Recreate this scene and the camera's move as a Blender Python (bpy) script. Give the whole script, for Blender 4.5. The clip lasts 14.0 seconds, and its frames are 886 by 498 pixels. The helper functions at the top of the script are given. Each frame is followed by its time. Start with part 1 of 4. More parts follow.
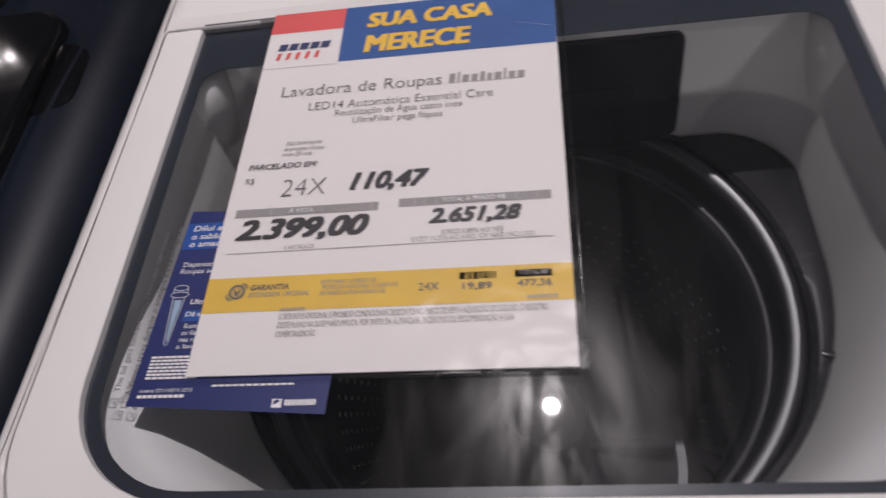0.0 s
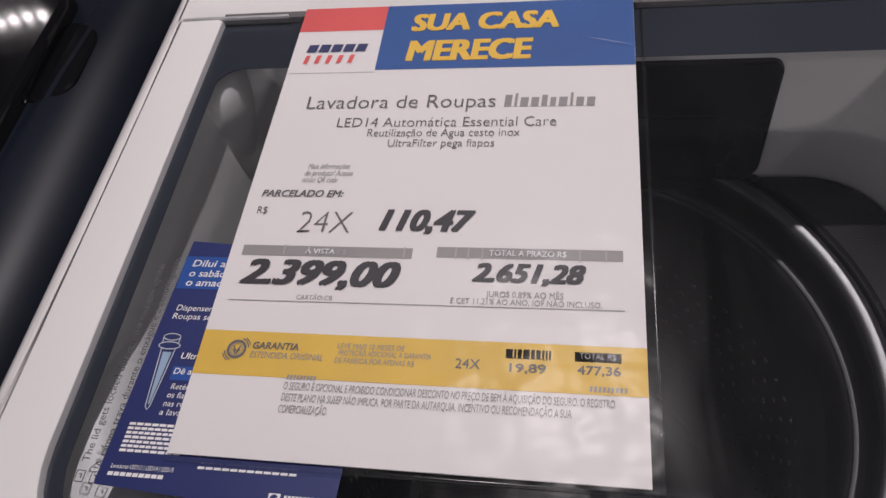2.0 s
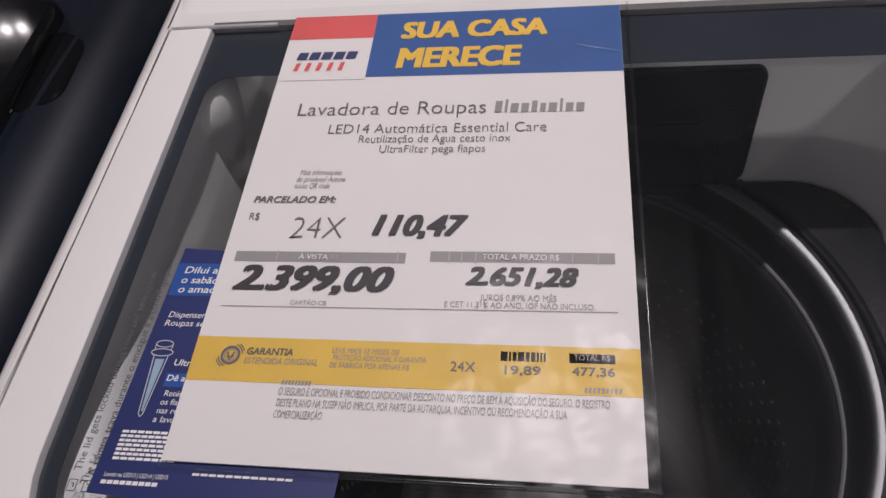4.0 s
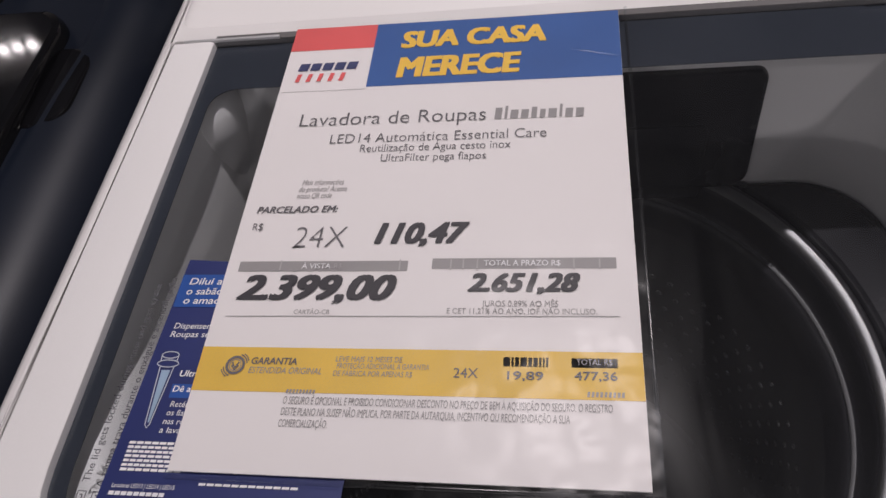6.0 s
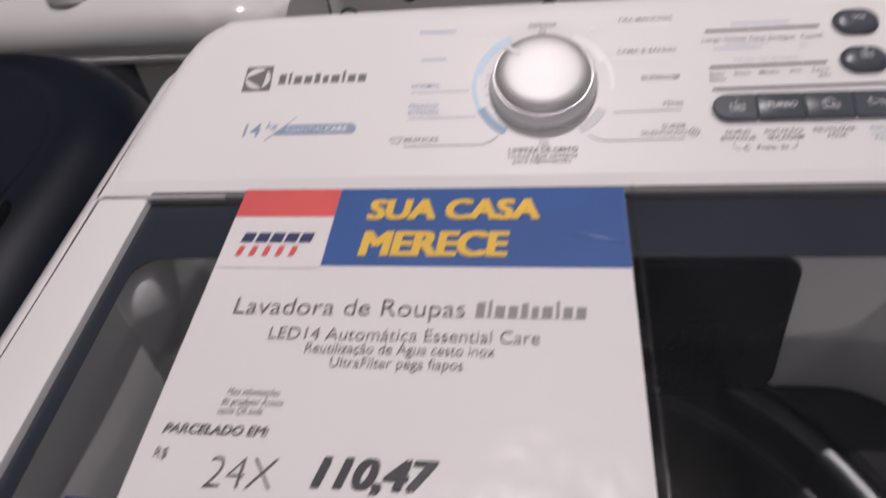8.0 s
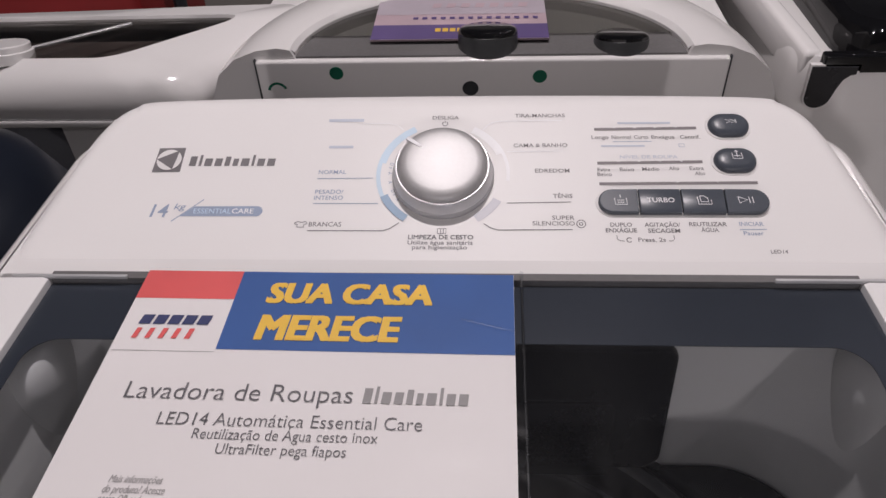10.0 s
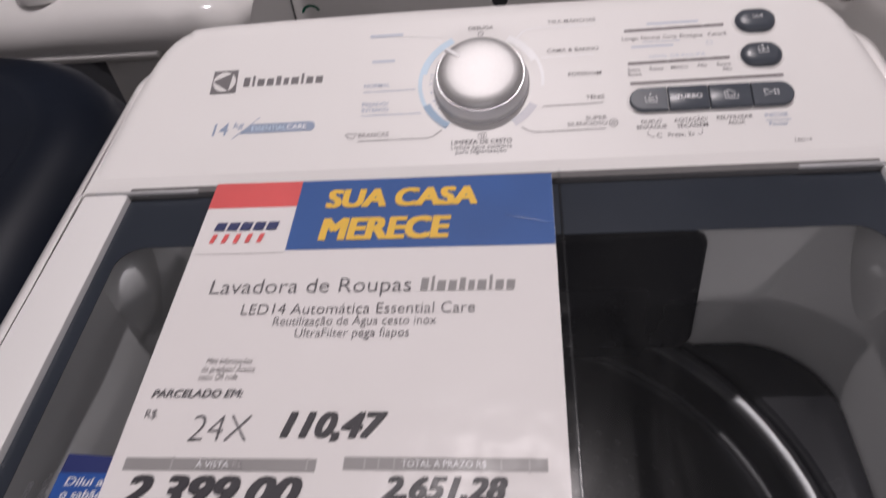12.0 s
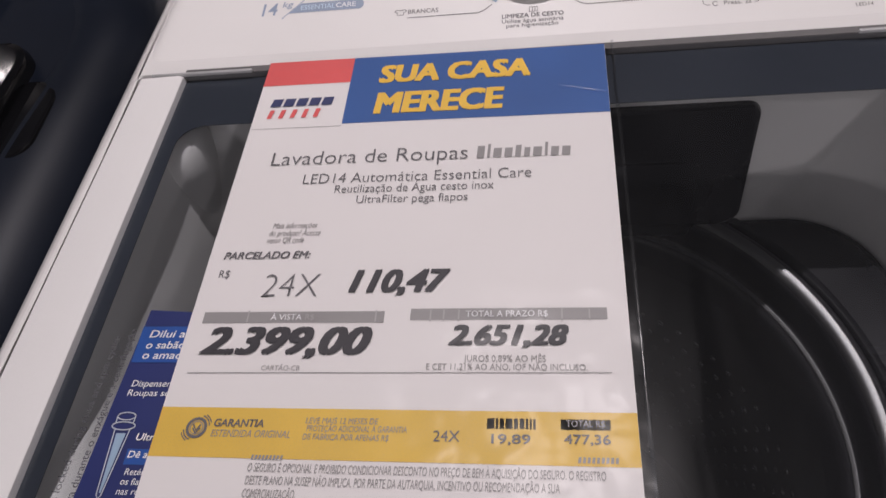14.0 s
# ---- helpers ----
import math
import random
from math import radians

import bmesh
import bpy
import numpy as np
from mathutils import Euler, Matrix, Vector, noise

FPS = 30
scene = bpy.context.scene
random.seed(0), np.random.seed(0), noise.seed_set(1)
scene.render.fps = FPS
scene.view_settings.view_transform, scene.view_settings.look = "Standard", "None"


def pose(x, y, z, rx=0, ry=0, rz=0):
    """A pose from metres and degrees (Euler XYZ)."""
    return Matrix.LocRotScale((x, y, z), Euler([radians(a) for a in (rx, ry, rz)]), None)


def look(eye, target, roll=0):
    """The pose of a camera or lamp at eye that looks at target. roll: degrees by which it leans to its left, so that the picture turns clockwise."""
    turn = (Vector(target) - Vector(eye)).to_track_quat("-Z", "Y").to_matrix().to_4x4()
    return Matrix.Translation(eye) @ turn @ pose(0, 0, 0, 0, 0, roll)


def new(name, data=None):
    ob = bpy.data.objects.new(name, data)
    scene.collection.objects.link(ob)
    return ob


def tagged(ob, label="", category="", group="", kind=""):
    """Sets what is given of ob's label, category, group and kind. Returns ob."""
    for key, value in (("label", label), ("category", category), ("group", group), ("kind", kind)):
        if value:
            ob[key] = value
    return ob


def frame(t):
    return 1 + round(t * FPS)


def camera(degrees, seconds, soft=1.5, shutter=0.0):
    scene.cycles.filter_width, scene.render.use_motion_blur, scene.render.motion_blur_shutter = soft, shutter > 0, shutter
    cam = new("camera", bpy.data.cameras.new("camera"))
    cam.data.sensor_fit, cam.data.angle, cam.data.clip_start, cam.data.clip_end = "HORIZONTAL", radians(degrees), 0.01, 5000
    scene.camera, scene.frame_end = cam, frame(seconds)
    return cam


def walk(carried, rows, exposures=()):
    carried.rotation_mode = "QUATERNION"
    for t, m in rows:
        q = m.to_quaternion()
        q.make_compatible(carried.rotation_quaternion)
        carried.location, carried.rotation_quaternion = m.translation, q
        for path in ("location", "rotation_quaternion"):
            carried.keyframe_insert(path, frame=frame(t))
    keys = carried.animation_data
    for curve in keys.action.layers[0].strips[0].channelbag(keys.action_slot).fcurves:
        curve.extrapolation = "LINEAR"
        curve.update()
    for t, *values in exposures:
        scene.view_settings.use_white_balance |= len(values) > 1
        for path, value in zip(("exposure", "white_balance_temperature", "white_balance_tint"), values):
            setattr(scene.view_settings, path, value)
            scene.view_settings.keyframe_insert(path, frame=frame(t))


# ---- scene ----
cam = camera(62.3, 14.0, 1.5, 0.5)
PATH = [
    (0, (0.038, -0.453, 1.291), (-0.243, 0.659, -0.348), -15.2),
    (0.5, (0.01, -0.418, 1.268), (-0.335, 0.68, -0.367), -14.3),
    (1, (0.016, -0.384, 1.252), (-0.342, 0.675, -0.406), -13.5),
    (1.5, (0.017, -0.377, 1.249), (-0.324, 0.681, -0.413), -13.2),
    (2, (0.016, -0.381, 1.254), (-0.318, 0.688, -0.403), -13.8),
    (2.5, (0.01, -0.385, 1.252), (-0.317, 0.684, -0.407), -13.7),
    (3, (0.008, -0.384, 1.252), (-0.295, 0.694, -0.404), -12.7),
    (5.5, (0.018, -0.388, 1.258), (-0.264, 0.727, -0.378), -12.1),
    (6, (0.016, -0.386, 1.255), (-0.301, 0.727, -0.376), -14.1),
    (6.5, (0.004, -0.338, 1.218), (-0.27, 0.768, -0.425), -11.3),
    (7, (0.002, -0.31, 1.201), (-0.327, 0.759, -0.457), -14.6),
    (7.5, (0.004, -0.302, 1.208), (-0.313, 0.82, -0.417), -13.3),
    (8, (0.009, -0.3, 1.215), (-0.25, 1.075, -0.215), -7.9),
    (8.5, (0.031, -0.291, 1.225), (-0.082, 1.182, -0.123), -1.9),
    (11, (0.038, -0.308, 1.236), (-0.093, 1.186, -0.088), -3.6),
    (11.5, (0.038, -0.315, 1.24), (-0.113, 1.155, -0.107), -4.8),
    (12, (0.032, -0.334, 1.251), (-0.17, 1.007, -0.219), -8.1),
    (12.5, (0.026, -0.351, 1.251), (-0.224, 0.914, -0.277), -9.8),
    (13, (0.023, -0.358, 1.249), (-0.247, 0.87, -0.306), -10.9),
    (13.5, (0.02, -0.357, 1.246), (-0.27, 0.83, -0.337), -12.1),
    (14, (0.016, -0.363, 1.242), (-0.263, 0.807, -0.356), -12.4),
]
walk(cam, [(t, look(eye, target, roll)) for t, eye, target, roll in PATH])

CX = 0.0145          # the washer's middle line
LID_Z = 0.950        # top of the glass lid


# ---- world and light ----
world = bpy.data.worlds.new("store_dim")
world.use_nodes = True
world.node_tree.nodes["Background"].inputs[0].default_value = (0.5, 0.55, 0.62, 1)
world.node_tree.nodes["Background"].inputs[1].default_value = 0.05
scene.world = world


def ceiling_lamp(x, y, watts, across, aim=None):
    lamp = bpy.data.lights.new("spot_lamp", "AREA")
    lamp.shape, lamp.size = "DISK", across
    lamp.energy, lamp.color = watts, (1.0, 0.905, 0.925)
    ob = new("spot_lamp", lamp)
    ob.matrix_basis = look((x, y, 3.0), aim) if aim else pose(x, y, 3.0)
    return ob


# place on the ceiling, power and width of each round lamp; two far spots, aimed at the machines, are added unseen fill
LAMPS = [(0.02, 0.50, 31.5, 0.045), (-2.7, -0.6, 3.5, 0.14), (1.6, 0.2, 2.5, 0.14), (2.3, 1.8, 4, 0.14),
         (-1.5, -1.8, 4, 0.14), (1.5, -1.8, 4, 0.14), (-1.6, -8.0, 88, 0.2, (0.0, 0.4, 0.85)), (1.6, -8.0, 88, 0.2, (0.0, 0.4, 0.85)), (2.8, 3.8, 5, 0.14),
         (-3.28, 2.67, 0.4, 0.05), (-3.19, 2.68, 0.4, 0.05), (-3.11, 2.70, 0.4, 0.05), (-3.03, 2.72, 0.4, 0.05), (-2.94, 2.73, 0.4, 0.05)]
for lamp_row in LAMPS:
    ceiling_lamp(*lamp_row)


# ---- materials ----
def node_mat(name):
    m = bpy.data.materials.new(name)
    m.use_nodes = True
    nt = m.node_tree
    return m, nt, nt.nodes["Principled BSDF"]


def surface(name, colour, rough=0.4, metal=0.0, vary=0.06, grain=900.0, bump=0.02, blotch=6.0, coat=0.0, spec=0.5):
    """A surface with slow blotches, fine grain and a fine relief."""
    m, nt, b = node_mat(name)
    tex = nt.nodes.new("ShaderNodeTexCoord")
    slow, fine = nt.nodes.new("ShaderNodeTexNoise"), nt.nodes.new("ShaderNodeTexNoise")
    slow.inputs["Scale"].default_value, slow.inputs["Detail"].default_value = blotch, 6
    fine.inputs["Scale"].default_value, fine.inputs["Detail"].default_value = grain, 2
    for n in (slow, fine):
        nt.links.new(tex.outputs["Object"], n.inputs["Vector"])
    both = nt.nodes.new("ShaderNodeMath")
    both.operation = "MULTIPLY_ADD"
    both.inputs[1].default_value = 0.35
    nt.links.new(fine.outputs["Fac"], both.inputs[0])
    nt.links.new(slow.outputs["Fac"], both.inputs[2])
    ramp = nt.nodes.new("ShaderNodeValToRGB")
    lo, hi = [c * (1 - vary) for c in colour], [min(1, c * (1 + vary)) for c in colour]
    ramp.color_ramp.elements[0].position, ramp.color_ramp.elements[1].position = 0.45, 0.9
    ramp.color_ramp.elements[0].color, ramp.color_ramp.elements[1].color = (*lo, 1), (*hi, 1)
    nt.links.new(both.outputs[0], ramp.inputs["Fac"])
    nt.links.new(ramp.outputs["Color"], b.inputs["Base Color"])
    rr = nt.nodes.new("ShaderNodeMapRange")
    rr.inputs["To Min"].default_value, rr.inputs["To Max"].default_value = rough * 0.85, min(1, rough * 1.2)
    nt.links.new(slow.outputs["Fac"], rr.inputs["Value"])
    nt.links.new(rr.outputs["Result"], b.inputs["Roughness"])
    if bump:
        bm_ = nt.nodes.new("ShaderNodeBump")
        bm_.inputs["Strength"].default_value, bm_.inputs["Distance"].default_value = bump, 0.001
        nt.links.new(fine.outputs["Fac"], bm_.inputs["Height"])
        nt.links.new(bm_.outputs["Normal"], b.inputs["Normal"])
    b.inputs["Metallic"].default_value = metal
    b.inputs["Coat Weight"].default_value = coat
    b.inputs["Specular IOR Level"].default_value = spec
    return m


def clear(name, tint, rough=0.02, ior=1.5, wave=0.0, scale=8.0, veil=0.0, smear=0.0):
    """A thin clear sheet: tinted see-through with a gloss that grows at grazing angles."""
    m, nt, b = node_mat(name)
    out = nt.nodes["Material Output"]
    nt.nodes.remove(b)
    see, gloss, mix, edge, power, scale_ = (nt.nodes.new("ShaderNode" + n) for n in ("BsdfTransparent", "BsdfGlossy", "MixShader", "LayerWeight", "Math", "Math"))
    see.inputs["Color"].default_value = (*tint, 1)
    gloss.inputs["Roughness"].default_value = rough
    edge.inputs["Blend"].default_value = 0.5
    power.operation, power.inputs[1].default_value = "POWER", 5.0
    least = ((ior - 1) / (ior + 1)) ** 2
    scale_.operation, scale_.inputs[1].default_value, scale_.inputs[2].default_value = "MULTIPLY_ADD", 1 - least, least
    nt.links.new(edge.outputs["Facing"], power.inputs[0])
    nt.links.new(power.outputs[0], scale_.inputs[0])
    if wave:
        tex, noi, bmp = (nt.nodes.new("ShaderNode" + n) for n in ("TexCoord", "TexNoise", "Bump"))
        noi.inputs["Scale"].default_value = scale
        nt.links.new(tex.outputs["Object"], noi.inputs["Vector"])
        nt.links.new(noi.outputs["Fac"], bmp.inputs["Height"])
        bmp.inputs["Strength"].default_value, bmp.inputs["Distance"].default_value = wave, 0.01
        nt.links.new(bmp.outputs["Normal"], gloss.inputs["Normal"])
    nt.links.new(scale_.outputs[0], mix.inputs[0])
    nt.links.new(see.outputs[0], mix.inputs[1])
    if smear:
        # wiped streaks of grease that blur the gloss
        soft_gloss, smix, tex3, turn, noi3, sramp = (nt.nodes.new("ShaderNode" + n) for n in ("BsdfGlossy", "MixShader", "TexCoord", "Mapping", "TexNoise", "MapRange"))
        soft_gloss.inputs["Roughness"].default_value = 0.22
        turn.inputs["Rotation"].default_value, turn.inputs["Scale"].default_value = (0, 0, radians(25)), (3.2, 1, 1)
        noi3.inputs["Scale"].default_value, noi3.inputs["Detail"].default_value, noi3.inputs["Distortion"].default_value = 9.0, 4.0, 1.2
        sramp.inputs["From Min"].default_value, sramp.inputs["From Max"].default_value = 0.44, 0.68
        sramp.inputs["To Min"].default_value, sramp.inputs["To Max"].default_value = smear * 0.1, smear
        nt.links.new(tex3.outputs["Object"], turn.inputs["Vector"])
        nt.links.new(turn.outputs["Vector"], noi3.inputs["Vector"])
        nt.links.new(noi3.outputs["Fac"], sramp.inputs["Value"])
        nt.links.new(sramp.outputs["Result"], smix.inputs[0])
        nt.links.new(gloss.outputs[0], smix.inputs[1])
        nt.links.new(soft_gloss.outputs[0], smix.inputs[2])
        nt.links.new(smix.outputs[0], mix.inputs[2])
    else:
        nt.links.new(gloss.outputs[0], mix.inputs[2])
    # pale haze put into the sheet's colour to lift the darks behind it
    if veil:
        film, fmix, tex2, noi2, ramp = (nt.nodes.new("ShaderNode" + n) for n in ("BsdfDiffuse", "MixShader", "TexCoord", "TexNoise", "MapRange"))
        film.inputs["Color"].default_value = (0.72, 0.74, 0.78, 1)
        noi2.inputs["Scale"].default_value, noi2.inputs["Detail"].default_value = 7.0, 6.0
        ramp.inputs["From Min"].default_value, ramp.inputs["From Max"].default_value = 0.3, 0.7
        ramp.inputs["To Min"].default_value, ramp.inputs["To Max"].default_value = veil * 0.5, veil * 1.5
        nt.links.new(tex2.outputs["Object"], noi2.inputs["Vector"])
        nt.links.new(noi2.outputs["Fac"], ramp.inputs["Value"])
        nt.links.new(ramp.outputs["Result"], fmix.inputs[0])
        nt.links.new(mix.outputs[0], fmix.inputs[1])
        nt.links.new(film.outputs[0], fmix.inputs[2])
        nt.links.new(fmix.outputs[0], out.inputs["Surface"])
    else:
        nt.links.new(mix.outputs[0], out.inputs["Surface"])
    return m


def ink(name, colour, rough=0.55):
    return surface(name, colour, rough, vary=0.08, grain=1500, bump=0, blotch=25)


WHITE = surface("white_plastic", (0.80, 0.785, 0.775), 0.14, vary=0.02, grain=1400, bump=0.03, blotch=5)
WHITE_SHELL = surface("white_enamel", (0.78, 0.77, 0.76), 0.33, vary=0.03, grain=1100, bump=0.04, blotch=4)
CONSOLE_WHITE = surface("satin_white_plastic", (0.80, 0.785, 0.775), 0.42, vary=0.02, grain=1400, bump=0.03, blotch=5, spec=0.2)
LID_WHITE = surface("matt_white_plastic", (0.78, 0.77, 0.765), 0.55, vary=0.03, grain=1200, bump=0.06, blotch=5, spec=0.35)
BOWL = surface("white_bowl_plastic", (0.82, 0.815, 0.80), 0.42, vary=0.04, grain=700, bump=0.05, blotch=9)
GLASS = clear("smoked_glass", (0.955, 0.962, 0.97), 0.015, 1.5, veil=0.004, smear=0.26)
BACK_GLASS = clear("grey_lid_glass", (0.66, 0.655, 0.645), 0.04, 1.5)
SLEEVE = clear("sleeve_film", (0.985, 0.985, 0.985), 0.26, 1.16, wave=0.35, scale=30)
BLACK = surface("black_gloss_plastic", (0.021, 0.021, 0.024), 0.26, vary=0.25, grain=600, bump=0.02, blotch=12)
BORDER = surface("slate_glass_print", (0.026, 0.033, 0.047), 0.35, vary=0.12, grain=500, bump=0.0, blotch=7)
TRIM = surface("dark_slate_plastic", (0.03, 0.034, 0.042), 0.4, vary=0.2, grain=800, bump=0.05)
PULSATOR_GREY = surface("dull_black_plastic", (0.02, 0.02, 0.022), 0.6, vary=0.2, grain=500, bump=0.05, blotch=10, spec=0.25)
RING_BLACK = surface("glossy_ring_plastic", (0.026, 0.026, 0.029), 0.30, vary=0.2, grain=600, bump=0.01, blotch=12, spec=0.9)
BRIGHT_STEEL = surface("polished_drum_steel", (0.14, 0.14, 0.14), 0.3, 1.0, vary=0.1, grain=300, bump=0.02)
HIGHLIGHT_STEEL = surface("highlight_rim_steel", (0.24, 0.24, 0.24), 0.46, 1.0, vary=0.08, grain=500, bump=0.02)
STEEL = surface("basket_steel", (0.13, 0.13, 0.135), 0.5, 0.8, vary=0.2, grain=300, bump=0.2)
NAVY_PAINT = surface("dark_body_paint", (0.005, 0.008, 0.016), 0.42, vary=0.2, grain=900, bump=0.05, spec=0.3)
SILVER = surface("brushed_silver", (0.43, 0.425, 0.425), 0.5, 0.55, vary=0.06, grain=500, bump=0.04, blotch=30)
KNOB_SIDE = surface("satin_grey_plastic", (0.55, 0.55, 0.56), 0.35, 0.35, vary=0.05)
KNOB_SKIRT = surface("knob_skirt_plastic", (0.42, 0.42, 0.43), 0.25, 0.2, vary=0.05)
BUTTON = surface("slate_button_plastic", (0.062, 0.072, 0.09), 0.34, vary=0.15, grain=900, bump=0.02)
PAPER = surface("printed_paper", (0.80, 0.775, 0.77), 0.6, vary=0.02, grain=1800, bump=0.05, blotch=8)
INK_BLUE = ink("ink_blue", (0.035, 0.105, 0.33))
INK_RED = ink("ink_coral_red", (0.74, 0.115, 0.115))
INK_YELLOW = ink("ink_yellow", (0.86, 0.55, 0.08))
INK_GOLD = ink("ink_golden_yellow", (0.75, 0.49, 0.075))
INK_BLACK = ink("ink_black", (0.035, 0.033, 0.04))
INK_GREY = ink("ink_grey", (0.30, 0.29, 0.29))
INK_TEXT = ink("ink_dark_grey", (0.135, 0.13, 0.14))
INK_PALE = ink("ink_pale_grey", (0.42, 0.40, 0.41))
INK_NAVY = ink("ink_navy", (0.04, 0.05, 0.14))
INK_WHITE = ink("ink_white", (0.82, 0.82, 0.84))
LEAF_BLUE = ink("leaflet_blue", (0.010, 0.020, 0.125), 0.5)
LEAF_BRIGHT = ink("leaflet_bright_blue", (0.010, 0.075, 0.33), 0.5)
PANEL_TEXT = ink("panel_grey_print", (0.17, 0.16, 0.165))
PANEL_PALE = ink("panel_pale_print", (0.52, 0.56, 0.64))
PANEL_BLUE = ink("panel_blue_print", (0.30, 0.36, 0.48))
ARC_LIGHT = ink("panel_ice_blue", (0.58, 0.72, 0.84))
ARC_BLUE = ink("panel_steel_blue", (0.30, 0.42, 0.56))
ARC_GREY = ink("panel_light_grey", (0.60, 0.60, 0.64))
ARC_WHITE = ink("panel_white", (0.86, 0.86, 0.87))
BAR_GREY = ink("panel_bar_grey", (0.20, 0.18, 0.185))
GREEN = ink("green_sticker", (0.0, 0.16, 0.09))
FLOOR_TILE = surface("store_floor_tile", (0.36, 0.34, 0.31), 0.25, vary=0.1, grain=200, bump=0.03, blotch=2)
WALL_PAINT = surface("store_wall_paint", (0.42, 0.41, 0.40), 0.7, vary=0.06, grain=300, bump=0.1, blotch=1)
CEILING_PAINT = surface("blue_grey_ceiling_paint", (0.26, 0.29, 0.36), 0.8, vary=0.1, grain=200, bump=0.1, blotch=1)
GREY_PANEL = surface("grey_sheet_metal", (0.13, 0.135, 0.15), 0.45, 0.2, vary=0.12, grain=400, bump=0.08)
RED = surface("red_display_board", (0.30, 0.02, 0.022), 0.5, vary=0.12)
ORANGE = surface("orange_carton", (0.55, 0.28, 0.07), 0.6, vary=0.15)
# haze of the rear lid glass is put into these two print colours
PINK_PRINT = ink("hazed_pink_print", (0.50, 0.38, 0.42))
LILAC_PRINT = ink("hazed_lilac_print", (0.46, 0.41, 0.46))
PURPLE_PRINT = ink("purple_print", (0.12, 0.085, 0.22))
BLACK_CAP = surface("black_mirror_cap", (0.006, 0.006, 0.007), 0.06, vary=0.1, bump=0)
# brown of the red stand's reflection in the lid, put into the deck colour
DECK_REFLECTION = surface("brown_reflection_deck", (0.34, 0.28, 0.27), 0.5, vary=0.3, grain=200, bump=0.03, blotch=14)
STRIP_GREY = surface("smoke_grey_strip", (0.17, 0.165, 0.165), 0.22, vary=0.12, grain=300, bump=0.0)
KNOB_DARK = surface("dark_grey_knob", (0.075, 0.078, 0.082), 0.38, 0.3, vary=0.1)
LAMP_BODY = surface("lamp_white_metal", (0.7, 0.7, 0.7), 0.4)


# ---- builders ----
def world_of(o):
    m = o.matrix_parent_inverse @ o.matrix_basis
    return world_of(o.parent) @ m if o.parent else o.matrix_basis.copy()


def thing(name, place, label, category, group="", kind=""):
    ob = new(name)
    ob.empty_display_size = 0.05
    ob.location = place
    return tagged(ob, label, category, group, kind)


def part(name, bm, material, parent, label="", smooth=True):
    """Links a bmesh, built in world metres, as one mesh under a thing or a part."""
    me = bpy.data.meshes.new(name)
    bmesh.ops.recalc_face_normals(bm, faces=bm.faces)
    bm.to_mesh(me)
    bm.free()
    me.materials.append(material)
    if smooth:
        me.shade_smooth()
        me.set_sharp_from_angle(angle=radians(38))
        for p in me.polygons:
            p.use_smooth = len(p.vertices) < 5
    ob = new(name, me)
    if parent:
        ob.parent = parent
        ob.matrix_parent_inverse = world_of(parent).inverted()
    return tagged(ob, label)


def box(x0, x1, y0, y1, z0, z1, bevel=0.0, seg=3):
    bm = bmesh.new()
    bmesh.ops.create_cube(bm, size=1)
    for v in bm.verts:
        v.co = Vector((x0 if v.co.x < 0 else x1, y0 if v.co.y < 0 else y1, z0 if v.co.z < 0 else z1))
    if bevel:
        bmesh.ops.bevel(bm, geom=bm.edges[:], offset=bevel, segments=seg, profile=0.5, affect="EDGES")
    return bm


def moved(bm, m):
    bmesh.ops.transform(bm, matrix=m, verts=bm.verts[:])
    return bm


def rrect(x0, x1, y0, y1, rf, rr, k=10, s=5):
    """A rounded outline, counter-clockwise from the rear left corner: front radius rf, rear radius rr."""
    pts = []
    corners = [(x0 + rr, y1 - rr, rr, 90), (x0 + rf, y0 + rf, rf, 180), (x1 - rf, y0 + rf, rf, 270), (x1 - rr, y1 - rr, rr, 0)]
    arcs = []
    for cx, cy, r, a in corners:
        arcs.append([Vector((cx + r * math.cos(radians(a + 90 * i / k)), cy + r * math.sin(radians(a + 90 * i / k)), 0)) for i in range(k + 1)])
    for i, arc in enumerate(arcs):
        pts += arc
        nxt = arcs[(i + 1) % 4][0]
        pts += [arc[-1].lerp(nxt, j / s) for j in range(1, s)]
    return pts


def tapered(pts, rate=0.07):
    return [Vector((CX + (p.x - CX) * (1 - rate * p.y), p.y, p.z)) for p in pts]


def circle(cx, cy, r, n, start=90.0):
    return [Vector((cx + r * math.cos(radians(start + 360 * i / n)), cy + r * math.sin(radians(start + 360 * i / n)), 0)) for i in range(n)]


def loft(rings, closed=True, cap_first=False, cap_last=False):
    """Skins a row of rings with equal counts."""
    bm = bmesh.new()
    rows = [[bm.verts.new(p) for p in ring] for ring in rings]
    n = len(rows[0])
    for a, b in zip(rows, rows[1:]):
        for i in range(n if closed else n - 1):
            j = (i + 1) % n
            bm.faces.new((a[i], a[j], b[j], b[i]))
    if cap_first:
        bm.faces.new(rows[0])
    if cap_last:
        bm.faces.new(rows[-1])
    return bm


def at_z(pts, z):
    return [Vector((p.x, p.y, z)) for p in pts]


def slab(pts, z0, z1, chamfer=0.0):
    """A plate with the given outline, its upper edge rounded."""
    c = sum(pts, Vector()) / len(pts)
    def shrunk(d):
        out = []
        for p in pts:
            q = p - c
            out.append(c + q * (1 - d / max(q.length, 1e-6)))
        return out
    rings = [at_z(pts, z0), at_z(pts, z1 - chamfer)]
    if chamfer:
        rings += [at_z(shrunk(chamfer * 0.3), z1 - chamfer * 0.3), at_z(shrunk(chamfer), z1)]
    return loft(rings, True, True, True)


